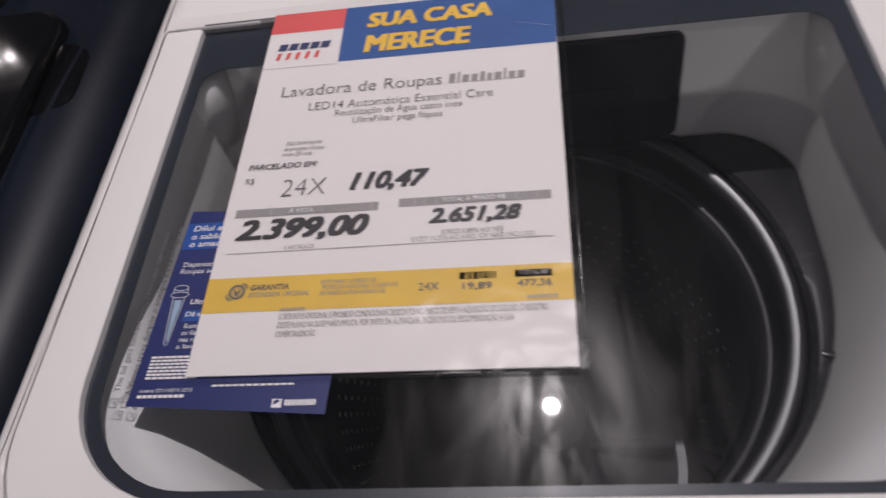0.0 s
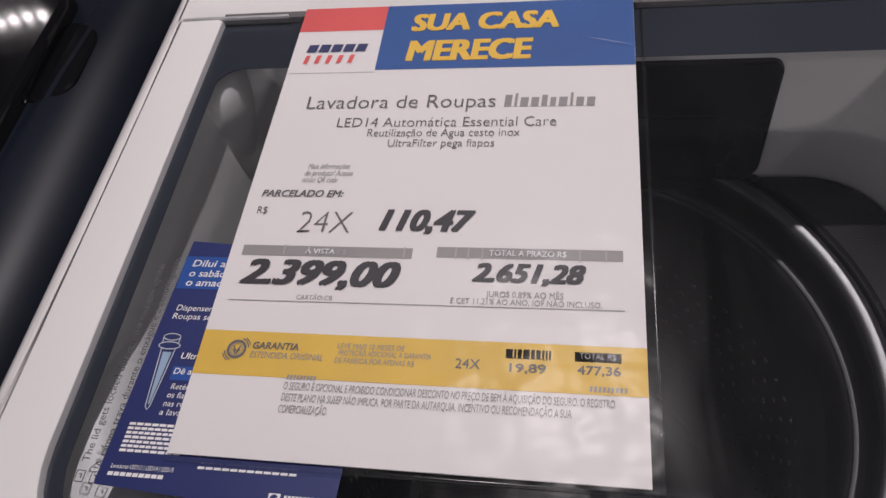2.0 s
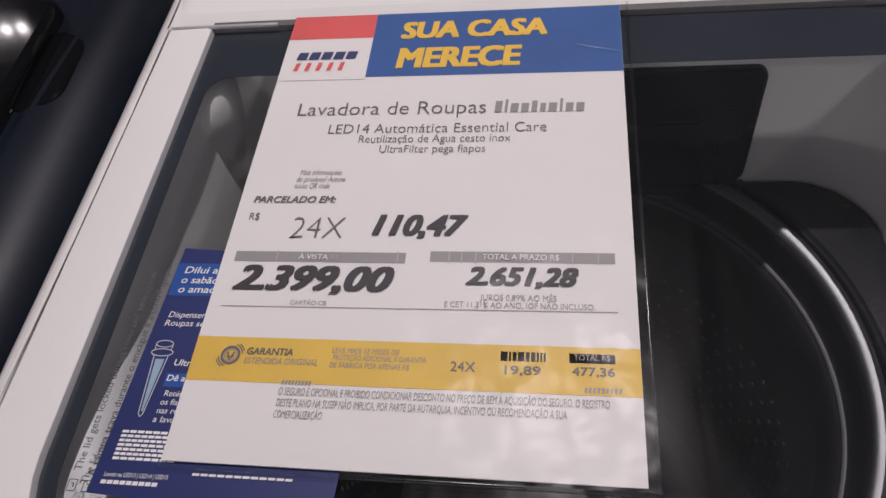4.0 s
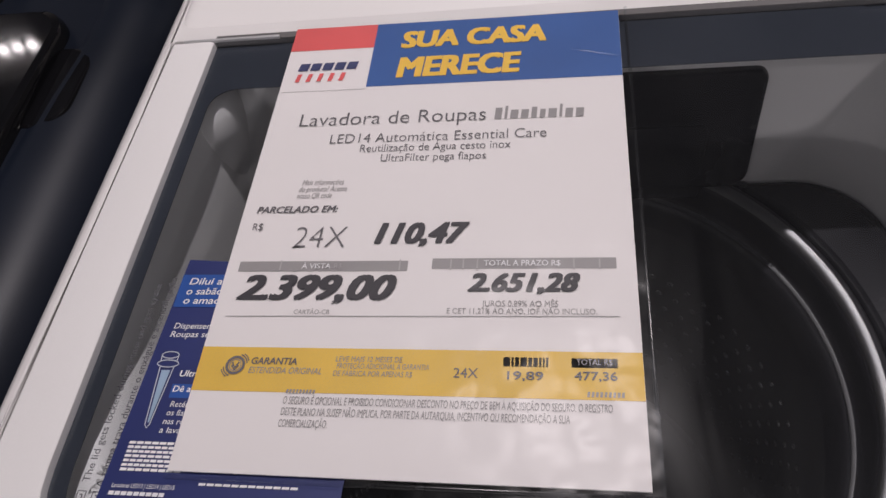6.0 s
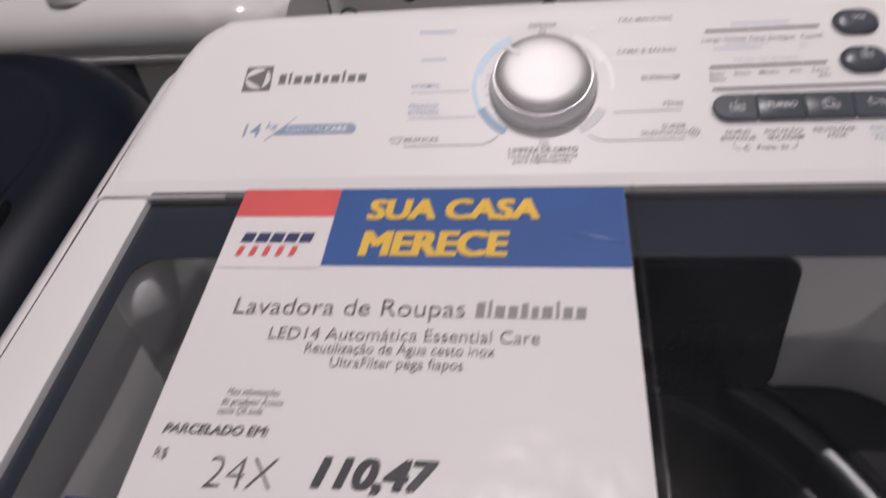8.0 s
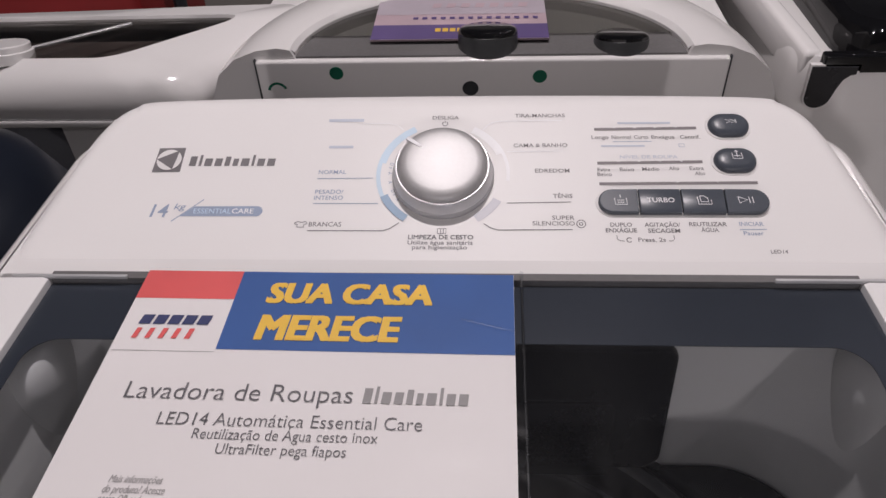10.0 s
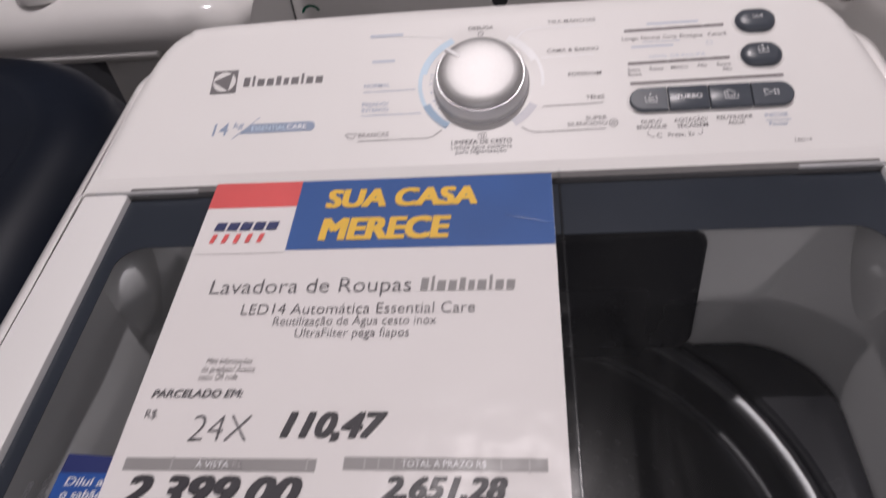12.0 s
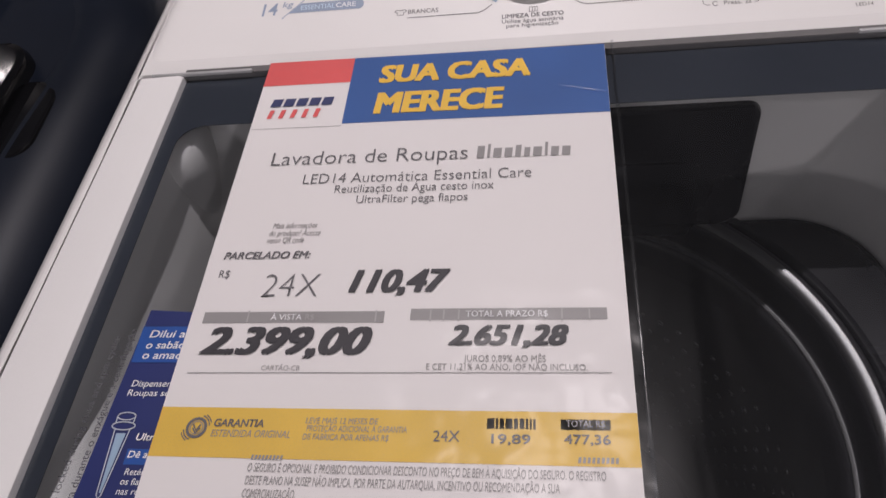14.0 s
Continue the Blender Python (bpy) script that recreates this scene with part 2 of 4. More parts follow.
def lathe(cx, cy, profile, n=64):
    """Turns a profile of (radius, height) round an upright axis."""
    return loft([at_z(circle(cx, cy, r, n), z) for r, z in profile], True, profile[0][0] < 0.05, profile[-1][0] < 0.05)


def stroke(path, width, z=0.0):
    """A flat printed line of some width along a path of (x, y)."""
    bm = bmesh.new()
    left, right = [], []
    for i, p in enumerate(path):
        a, b = Vector(path[max(i - 1, 0)]), Vector(path[min(i + 1, len(path) - 1)])
        d = (b - a).normalized()
        n = Vector((-d.y, d.x)) * width / 2
        left.append(bm.verts.new((p[0] + n.x, p[1] + n.y, z)))
        right.append(bm.verts.new((p[0] - n.x, p[1] - n.y, z)))
    for i in range(len(path) - 1):
        bm.faces.new((left[i], right[i], right[i + 1], left[i + 1]))
    return bm


def flat(x0, x1, y0, y1, z, lean=0.0):
    """A printed rectangle; lean shifts its upper edge to the right."""
    bm = bmesh.new()
    bm.faces.new([bm.verts.new(v) for v in ((x0, y0, z), (x1, y0, z), (x1 + lean, y1, z), (x0 + lean, y1, z))])
    return bm


def flat_shape(pts, z):
    bm = bmesh.new()
    bm.faces.new([bm.verts.new((p[0], p[1], z)) for p in pts])
    return bm


def arc_pts(cx, cy, r, a0, a1, n=24):
    return [(cx + r * math.cos(radians(a0 + (a1 - a0) * i / n)), cy + r * math.sin(radians(a0 + (a1 - a0) * i / n))) for i in range(n + 1)]


def joined(*bms):
    out = bmesh.new()
    for b in bms:
        me = bpy.data.meshes.new("tmp")
        b.to_mesh(me)
        b.free()
        out.from_mesh(me)
        bpy.data.meshes.remove(me)
    return out


def glyphs(text, shear=0.0, weight=0.0):
    cu = bpy.data.curves.new("tmp_text", "FONT")
    cu.body, cu.size, cu.shear, cu.offset, cu.resolution_u = text, 1.0, shear, weight, 3
    cu.fill_mode = "FRONT"
    ob = bpy.data.objects.new("tmp_text", cu)
    scene.collection.objects.link(ob)
    bpy.context.view_layer.update()
    me = bpy.data.meshes.new_from_object(ob.evaluated_get(bpy.context.evaluated_depsgraph_get()))
    bm = bmesh.new()
    bm.from_mesh(me)
    bpy.data.objects.remove(ob)
    bpy.data.curves.remove(cu)
    bpy.data.meshes.remove(me)
    return bm


cap = glyphs("H")
CAP = max(v.co.y for v in cap.verts)
cap.free()
MM = 0.001


def lettering(text, x, y, w, h, mat, parent, m, z=0.0, shear=0.0, weight=0.0, name="lettering"):
    """One line of print: its left end, base line, length and capital height in millimetres, on the plane m.
    A heavy weight is struck several times, each a hair above the last."""
    heavy = weight if weight > 0.011 else 0.0
    strikes = [(0, 0)] if not heavy else [(-heavy, -heavy / 2), (heavy, -heavy / 2), (-heavy, heavy / 2), (heavy, heavy / 2), (0, 0)]
    out = []
    for n, (dx, dy) in enumerate(strikes):
        bm = glyphs(text, shear, 0.0 if heavy else weight)
        for v in bm.verts:
            v.co = Vector((v.co.x + dx, v.co.y + dy, n * 0.00004))
        out.append(bm)
    bm = joined(*out)
    xs = [v.co.x for v in bm.verts]
    sx, sy, lo = w / (max(xs) - min(xs)), h / (CAP + heavy), min(xs)
    for v in bm.verts:
        v.co = m @ Vector(((x + (v.co.x - lo) * sx) * MM, (y + (v.co.y + heavy / 2) * sy) * MM, z * MM + v.co.z))
    return part(name, bm, mat, parent, smooth=False)


def bars(x, y, w, h, count, mat, parent, m, z=0.0, lean=0.0, gap=0.25, name="printed_bar"):
    """Plain bars in place of writing that is not spelled out."""
    step = w / count
    for i in range(count):
        bm = flat(MM * (x + i * step), MM * (x + (i + 1 - gap) * step), MM * y, MM * (y + h), MM * z, MM * lean)
        part(name, moved(bm, m), mat, parent, smooth=False)


# heights and widths of the bars that stand for the maker's word
WORD = ((0.88, 0.9), (1.0, 0.35), (0.68, 1), (0.68, 0.95), (0.85, 0.7), (0.66, 0.7), (0.68, 1.05), (1.0, 0.35), (0.66, 0.95), (0.66, 1.0))


def word_bars(x, y, w, h, mat, parent, m, z=0.0, lean=0.0):
    step = w / sum(b + 0.38 for a, b in WORD)
    for tall, wide in WORD:
        bm = flat(MM * x, MM * (x + wide * step), MM * y, MM * (y + tall * h), MM * z, MM * lean)
        part("printed_bar", moved(bm, m), mat, parent, smooth=False)
        x += (wide + 0.38) * step


# ---- the room ----
def setting(name, bm, mat, label, category):
    return tagged(part(name, bm, mat, None, smooth=False), label, category, kind="structure")


setting("floor", box(-5, 5, -11, 6, -0.1, 0), FLOOR_TILE, "polished beige store floor", "floor")
setting("ceiling", box(-5, 5, -11, 6, 3.2, 3.3), CEILING_PAINT, "blue-grey painted store ceiling", "ceiling")
setting("wall_north", box(-5, 5, 6, 6.15, 0, 3.2), WALL_PAINT, "plain grey store wall", "wall")
setting("wall_south", box(-5, 5, -11.15, -11, 0, 3.2), WALL_PAINT, "plain grey store wall", "wall")
setting("wall_west", box(-5.15, -5, -11.15, 6.15, 0, 3.2), WALL_PAINT, "plain grey store wall", "wall")
setting("wall_east", box(5, 5.15, -11.15, 6.15, 0, 3.2), WALL_PAINT, "plain grey store wall", "wall")
for lx, ly, *rest in LAMPS:
    th = thing("ceiling_light", (lx, ly, 3.2), "white round spot lamp hung unseen under the store ceiling", "ceiling light", "ceiling lights")
    part("housing", lathe(lx, ly, [(0.03, 3.15), (0.105, 3.14), (0.118, 3.12), (0.12, 3.045), (0.116, 3.04), (0.112, 3.05), (0.002, 3.06)], 32), LAMP_BODY, th)
    part("rod", lathe(lx, ly, [(0.008, 3.14), (0.008, 3.2)], 12), LAMP_BODY, th)


# ---- the white washing machine ----
washer = thing("washing_machine", (CX, -0.08, 0), "white top-loading washing machine with a smoked glass lid", "washing machine")

OUTER = tapered(rrect(CX - 0.272, CX + 0.272, -0.425, 0.160, 0.05, 0.04))
LID = tapered(rrect(-0.2445, CX + (CX + 0.2445), -0.398, -0.0025, 0.075, 0.003))
A = tapered(rrect(-0.2165, 0.2455, -0.366, -0.020, 0.072, 0.012))
A_FINE = tapered(rrect(-0.2165, 0.2455, -0.366, -0.020, 0.072, 0.03, 30, 15))
B = rrect(CX - 0.2185, CX + 0.2185, -0.379, -0.037, 0.2183, 0.056, 30, 15)


def inset(pts, d):
    c = sum(pts, Vector()) / len(pts)
    return [c + (p - c) * (1 - d / (p - c).length) for p in pts]


def mixed(a, b, f):
    return [p.lerp(q, f) for p, q in zip(a, b)]


part("cabinet", loft([at_z(inset(OUTER, 0.004), 0.03), at_z(inset(OUTER, 0.004), 0.886)], True, True), WHITE_SHELL, washer, "white enamelled steel cabinet")
for fx in (CX - 0.22, CX + 0.22):
    for fy in (-0.35, 0.11):
        part("foot", lathe(fx, fy, [(0.02, 0), (0.022, 0.004), (0.018, 0.012), (0.012, 0.03)], 20), BLACK, washer, "black rubber foot")
cover = loft([at_z(OUTER, 0.885), at_z(OUTER, 0.935), at_z(inset(OUTER, 0.0012), 0.941), at_z(inset(OUTER, 0.004), 0.9462), at_z(inset(OUTER, 0.009), 0.949),
              at_z(inset(OUTER, 0.014), LID_Z), at_z(inset(LID, -0.002), LID_Z), at_z(inset(LID, -0.0008), LID_Z - 0.0012), at_z(inset(LID, -0.0008), 0.936), at_z(A, 0.936)])
part("top_cover", cover, WHITE, washer, "glossy white plastic top cover")


def bowl_ring(f):
    """A ring of the well between its upper and lower outline: straight walls at the sides, rounded shelves in the corners."""
    ring = []
    raw = []
    for p, q in zip(A_FINE, B):
        shelf = min(1.0, max(0.0, ((p - q).length - 0.022) / 0.02))
        raw.append(0.0 if p.y > -0.0205 and abs(p.x - CX) < 0.205 else shelf)
    n = len(raw)
    for i, (p, q) in enumerate(zip(A_FINE, B)):
        shelf = sum(raw[(i + d) % n] * (15 - abs(d)) for d in range(-14, 15)) / 225.0
        drop = (1 - shelf) * f + shelf * (1 - (1 - f ** 4.5) ** 0.8)
        ring.append(Vector((*p.lerp(q, f).xy, 0.9375 - 0.1195 * drop)))
    return ring


bowl = loft([bowl_ring(f) for f in (0, 0.1, 0.25, 0.4, 0.55, 0.68, 0.78, 0.86, 0.92, 0.96, 0.985, 1.0)])
part("bowl", bowl, BOWL, washer, "white moulded plastic well under the lid")


def corner_post(side):
    """A rounded post moulded into a rear corner of the well, highest at its rear."""
    rings_ = []
    for f in (0.0, 0.3, 0.5, 0.64, 0.76, 0.86, 0.93, 0.975, 0.995):
        w = math.sqrt(max(0.0, 1 - f ** 6))
        cx, cy, size = CX + side * (0.2275 - 0.003 * f), -0.054 + 0.010 * f, 0.55 + 0.45 * f
        rings_.append([Vector((cx + size * (0.005 + 0.014 * w) * math.cos(radians(a)), cy + size * (0.004 + 0.026 * w) * math.sin(radians(a)), 0.862 + 0.079 * f)) for a in range(0, 360, 12)])
    return loft(rings_, True, True, True)


for side in (-1, 1):
    part("corner_post", corner_post(side), BOWL, washer, "rounded white corner post in the well")
BC = (CX, -0.187)


def basket_ring(r, z):
    """A ring round the drum with its points facing those of the deck's outline."""
    c = Vector((*BC, 0))
    return [Vector((*(c + (p - c).normalized() * r).xy, z)) for p in B]


deck = loft([at_z(B, 0.806), at_z(B, 0.8185), at_z(inset(B, 0.002), 0.8222), at_z(inset(B, 0.006), 0.8236), at_z(mixed(inset(B, 0.006), basket_ring(0.2005, 0), 0.5), 0.8232), basket_ring(0.2005, 0.8225), basket_ring(0.198, 0.820), basket_ring(0.1968, 0.812)])
deck_ob = part("tub_ring", deck, BLACK, washer, "glossy black plastic ring round the drum")
for na in (-14, 196):
    part("notch", moved(box(0.203, 0.216, -0.0022, 0.0022, 0.8215, 0.8245, 0.0008, 2), pose(BC[0], BC[1], 0, 0, 0, na)), BLACK, deck_ob)
lip = loft([basket_ring(r, z) for r, z in ((0.1965, 0.80), (0.1965, 0.814), (0.1957, 0.8175), (0.1935, 0.8205), (0.190, 0.8217), (0.1865, 0.821), (0.1835, 0.8188), (0.1822, 0.815), (0.1814, 0.810), (0.1808, 0.798), (0.1803, 0.7935), (0.1788, 0.791), (0.1768, 0.790), (0.1745, 0.788), (0.1728, 0.784), (0.1712, 0.775), (0.1700, 0.76))])
ring_ob = part("balance_ring", lip, RING_BLACK, washer, "glossy black balance ring")
# metal rims added on both crests to carry the lamp's long highlights
part("highlight_band", loft([basket_ring(r, z) for r, z in ((0.1902, 0.8218), (0.1896, 0.8223), (0.1865, 0.8218), (0.1838, 0.8199), (0.1833, 0.8184))]), HIGHLIGHT_STEEL, ring_ob, "satin steel band added for the ring's highlight")
part("highlight_bead", loft([basket_ring(r, z) for r, z in ((0.1790, 0.7906), (0.1786, 0.7919), (0.1775, 0.7914), (0.1764, 0.7906), (0.1762, 0.7898))]), HIGHLIGHT_STEEL, ring_ob, "thin steel bead added for the ring's highlight")
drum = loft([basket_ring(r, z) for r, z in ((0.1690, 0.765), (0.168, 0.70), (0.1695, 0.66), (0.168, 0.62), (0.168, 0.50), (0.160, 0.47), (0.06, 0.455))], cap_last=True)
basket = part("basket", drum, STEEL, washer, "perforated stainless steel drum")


def perforations():
    """Rows of small pressed rims round the drum's holes."""
    bm = bmesh.new()
    for row in range(9):
        for i in range(64):
            a = radians(360 * (i + 0.5 * (row % 2)) / 64)
            m = pose(BC[0], BC[1], 0.700 - 0.021 * row, 0, 0, math.degrees(a)) @ Matrix.Translation((0.1676, 0, 0)) @ Matrix.Rotation(radians(-90), 4, "Y")
            rims = [[bm.verts.new(m @ Vector((r * math.cos(radians(60 * k)), r * math.sin(radians(60 * k)), h))) for k in range(6)] for r, h in ((0.0030, 0), (0.0022, 0.0011), (0.0013, 0.0003))]
            for p, q in zip(rims, rims[1:]):
                for k in range(6):
                    bm.faces.new((p[k], p[(k + 1) % 6], q[(k + 1) % 6], q[k]))
    return bm


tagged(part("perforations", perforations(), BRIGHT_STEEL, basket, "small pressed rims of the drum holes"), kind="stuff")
puls = lathe(BC[0], BC[1], [(0.15, 0.475), (0.148, 0.485), (0.11, 0.49), (0.06, 0.505), (0.045, 0.53), (0.04, 0.60), (0.03, 0.62), (0.004, 0.626)], 48)
puls_ob = part("pulsator", puls, PULSATOR_GREY, washer, "black plastic pulsator")
for i in range(6):
    fin = box(0.045, 0.145, -0.006, 0.006, 0.487, 0.512, 0.005)
    part("fin", moved(fin, pose(BC[0], BC[1], 0, 0, 0, 60 * i)), PULSATOR_GREY, puls_ob)

# the dispenser drawer on the rear wall of the well
drawer = rrect(-0.117, 0.1465, -0.045, 0.052, 0.012, 0.008, 6, 3)
tilt = pose(0, -0.0325, 0.8685, 82.0, 0, 0)
drawer_ob = part("dispenser_drawer", moved(slab(drawer, -0.004, 0.004, 0.003), tilt), BLACK, washer, "dark plastic detergent drawer front")
part("grip", moved(slab(rrect(-0.085, 0.115, -0.036, 0.012, 0.008, 0.006, 6, 3), 0.003, 0.0058, 0.0015), tilt), BLACK, drawer_ob)

# the lid: white frame, glass and hinge caps
def lid_frame():
    outer = tapered(rrect(-0.2435, 2 * CX + 0.2435, -0.3965, -0.0045, 0.074, 0.0015))
    inner = tapered(rrect(-0.2125, 0.2415, -0.3605, -0.0045, 0.066, 0.0015))
    use = range(10, 46)
    rings = []
    for i in use:
        o, q = outer[i].copy(), inner[i].copy()
        d = (q - o).normalized()
        rings.append([Vector((*o.xy, 0.9385)), Vector((*o.xy, LID_Z - 0.0005)), Vector((*(o + d * 0.002).xy, LID_Z + 0.0012)), Vector((*(q - d * 0.003).xy, LID_Z + 0.0016)),
                      Vector((*(q - d * 0.0006).xy, LID_Z + 0.0004)), Vector((*q.xy, LID_Z - 0.002)), Vector((*q.xy, 0.9385))])
    return loft(rings, True, True, True)


lid = part("lid", lid_frame(), LID_WHITE, washer, "white plastic lid frame, closed")
pane = tapered(rrect(-0.2135, 0.2425, -0.3615, -0.005, 0.067, 0.002))
glass_ob = part("glass_pane", slab(pane, 0.9465, LID_Z, 0.0006), GLASS, lid, "smoked glass lid pane")
b_out = tapered(rrect(-0.2137, 0.2427, -0.3617, -0.0055, 0.067, 0.002))
b_in = tapered(rrect(-0.2035, 0.2275, -0.3545, -0.0475, 0.060, 0.016))
border = loft([at_z(b_out, 0.9462), at_z(b_in, 0.9462), at_z(b_in, 0.9458), at_z(b_out, 0.9458)])
part("printed_border", border, BORDER, lid, "dark slate border printed under the glass")
part("rear_edge", box(-0.2125, 0.2415, -0.0049, 0.0004, 0.942, LID_Z + 0.0006), STRIP_GREY, lid)
for hx in (-0.2005, 0.2295):
    part("hinge_cap", box(hx - 0.034, hx + 0.034, -0.0056, -0.0038, 0.9500, 0.9524, 0.0004), KNOB_SIDE, lid, "grey plastic hinge strip")

# printed warning under the glass, reading towards the rear
LT = pose(-0.1985, -0.306, 0.9455, 0, 0, 88.2)
lettering("The lid gets locked during rinse and spin cycles", 6, 0, 106, 3.6, INK_TEXT, glass_ob, LT, weight=0.004)
lettering("A tampa trava durante o enxágue e a centrifugação", 4, -7.5, 112, 3.6, INK_TEXT, glass_ob, LT, weight=0.004)
for ly in (0.0, -7.5):
    bm = joined(stroke([(-0.003, (ly - 0.5) * MM), (0.002, (ly - 0.5) * MM), (0.002, (ly + 3.6) * MM), (-0.003, (ly + 3.6) * MM), (-0.003, (ly - 0.5) * MM)], 0.0006),
                stroke([(-0.0014, (ly + 1) * MM), (0.0004, (ly + 1) * MM), (0.0004, (ly + 2.2) * MM)], 0.0007))
    part("lock_icon", moved(bm, LT), INK_TEXT, glass_ob, smooth=False)

# ---- the control console ----
K = 0.34
CM = Matrix.Translation((0, 0, 0.946)) @ Matrix.Rotation(math.atan(K), 4, "X")


def console_outline():
    right = [(0.2690, 0.002), (0.2625, 0.025), (0.2550, 0.05), (0.2478, 0.075), (0.2405, 0.098), (0.2345, 0.113), (0.2260, 0.1265), (0.2135, 0.1360), (0.196, 0.1408)]
    pts = [(CX - x, y) for x, y in right] + [(CX - 0.10, 0.1432), (CX, 0.1438), (CX + 0.10, 0.1432)] + [(CX + x, y) for x, y in reversed(right)]
    return [Vector((x, y, 0)) for x, y in pts]


def soft_outline(d):
    """The console's outline, smoothed and drawn in by d along its own normals."""
    pts = console_outline()
    out = [pts[0]]
    for i in range(len(pts) - 1):
        p0, p1, p2, p3 = pts[max(i - 1, 0)], pts[i], pts[i + 1], pts[min(i + 2, len(pts) - 1)]
        for s in (0.25, 0.5, 0.75, 1.0):
            out.append(0.5 * ((2 * p1) + (p2 - p0) * s + (2 * p0 - 5 * p1 + 4 * p2 - p3) * s * s + (3 * p1 - p0 - 3 * p2 + p3) * s ** 3))
    drawn = []
    for i, p in enumerate(out):
        run = (out[min(i + 4, len(out) - 1)] - out[max(i - 4, 0)]).normalized()
        q = p + Vector((run.y, -run.x, 0)) * d
        if i in (0, len(out) - 1):
            q.y = p.y + min(d, 0.0015)
        drawn.append(q)
    return drawn


rings = [at_z(soft_outline(-0.014), -0.05), at_z(soft_outline(-0.005), -0.026), at_z(soft_outline(-0.0015), -0.018)]
for a in (0, 15, 30, 45, 60, 70, 80, 90):
    rings.append(at_z(soft_outline(0.0165 * (1 - math.cos(radians(a)))), -0.013 + 0.013 * math.sin(radians(a))))
rings += [at_z(soft_outline(0.0172), 0)]
console = part("console", moved(loft(rings, True, False, True), CM), CONSOLE_WHITE, washer, "glossy white plastic control console")


def panel_text(text, x, y, w, h=3.2, mat=None, shear=0.0, weight=0.004):
    return lettering(text, x, y, w, h, mat or PANEL_TEXT, console, CM, 0.25, shear, weight)


def panel_line(pts, width, mat):
    return part("printed_line", moved(stroke([(a * MM, b * MM) for a, b in pts], width * MM, 0.00025), CM), mat, console, smooth=False)


# maker's mark as plain shapes, and the word beside it as a row of bars
mark = [(-173.0, 74.8), (-154.8, 75.0), (-154.6, 94.0), (-171.8, 93.7)]
part("emblem", moved(flat_shape([(a * MM, b * MM) for a, b in mark], 0.00025), CM), PANEL_TEXT, console, smooth=False)
part("emblem_disc", moved(flat_shape(arc_pts(-0.1636, 0.0844, 0.0080, 0, 345, 23), 0.0005), CM), WHITE, console, smooth=False)
part("emblem_wedge", moved(flat_shape([(-0.1716, 0.0846), (-0.1580, 0.0915), (-0.1588, 0.0846), (-0.1602, 0.0768)], 0.00075), CM), PANEL_TEXT, console, smooth=False)
word_bars(-150.1, 79.6, 56.9, 8.6, PANEL_TEXT, console, CM, 0.25, 0.4)
panel_text("14", -166.8, 41.6, 10.9, 8.9, PANEL_BLUE, 0.15, 0.01)
panel_text("kg", -152.7, 47.0, 7.5, 4.2, PANEL_BLUE, 0.2)
panel_line([(-152.5, 38.4), (-135.1, 54.2)], 0.6, PANEL_BLUE)
badge = [(-148.0, 42.1), (-101.3, 42.2)] + [(a / MM, b / MM) for a, b in arc_pts(-0.1010, 0.0457, 0.0037, -90, 90, 12)] + [(-139.9, 49.2)]
part("badge", moved(flat_shape([(a * MM, b * MM) for a, b in badge], 0.00025), CM), PANEL_BLUE, console, smooth=False)
lettering("ESSENTIAL", -139.8, 43.9, 23.2, 3.5, ARC_LIGHT, console, CM, 0.5)
lettering("CARE", -116.0, 43.9, 13.4, 3.5, ARC_WHITE, console, CM, 0.5, 0, 0.012)
panel_text("DESLIGA", 3.6, 116.2, 16.8, 2.8)
for word, x, y, w in (("TIRA-MANCHAS", 56.7, 117.5, 31.7), ("CAMA & BANHO", 55.4, 93.6, 33.5), ("EDREDOM", 68.2, 74.1, 21.0), ("TÊNIS", 78.3, 55.5, 11.6),
                      ("SUPER", 77.2, 40.1, 13.1), ("SILENCIOSO", 65.6, 36.1, 24.7)):
    panel_text(word, x, y, w, 2.8)
for word, x, y, w in (("NORMAL", -66.0, 73.3, 17.3), ("PESADO/", -66.5, 58.5, 17.5), ("INTENSO", -66.7, 54.1, 17.8)):
    panel_text(word, x, y, w, 2.9, PANEL_BLUE)
panel_text("BRANCAS", -67.7, 35.0, 19.7, 3.1)
part("printed_bar", moved(joined(flat(-0.0639, -0.0411, 0.1146, 0.1169, 0.00025), flat(-0.0615, -0.0461, 0.0932, 0.0952, 0.00025)), CM), PANEL_PALE, console, smooth=False)
shirt = [(-76.5, 37.2), (-74.5, 38.5), (-73.0, 37.9), (-71.6, 37.9), (-69.9, 38.5), (-68.6, 37.2), (-70.1, 36.3), (-70.5, 36.7), (-70.6, 34.5), (-74.8, 34.5), (-74.6, 36.7), (-75.2, 36.3), (-76.5, 37.2)]
panel_line(shirt, 0.5, PANEL_TEXT)
panel_line([(-66.4, 69.8), (-31.5, 70.1)], 0.5, PANEL_BLUE)
panel_line([(-66.8, 51.4), (-27.3, 51.4)], 0.5, PANEL_BLUE)
panel_line([(-68.1, 32.1), (-22.5, 32.2), (-18.6, 33.8), (-13.6, 37.7)], 0.55, PANEL_TEXT)
panel_line([(-41.3, 113.1), (-24.3, 113.1), (-18.7, 111.5), (-14.7, 107.6)], 0.6, ARC_WHITE)
panel_line([(36.0, 107.4), (39.5, 111.6), (42.7, 113.6), (47.5, 114.4), (86.5, 114.8)], 0.9, ARC_WHITE)
panel_line([(51.4, 90.1), (86.0, 90.5)], 0.6, ARC_WHITE)
panel_line([(50.7, 51.8), (89.0, 52.6)], 0.5, PANEL_TEXT)
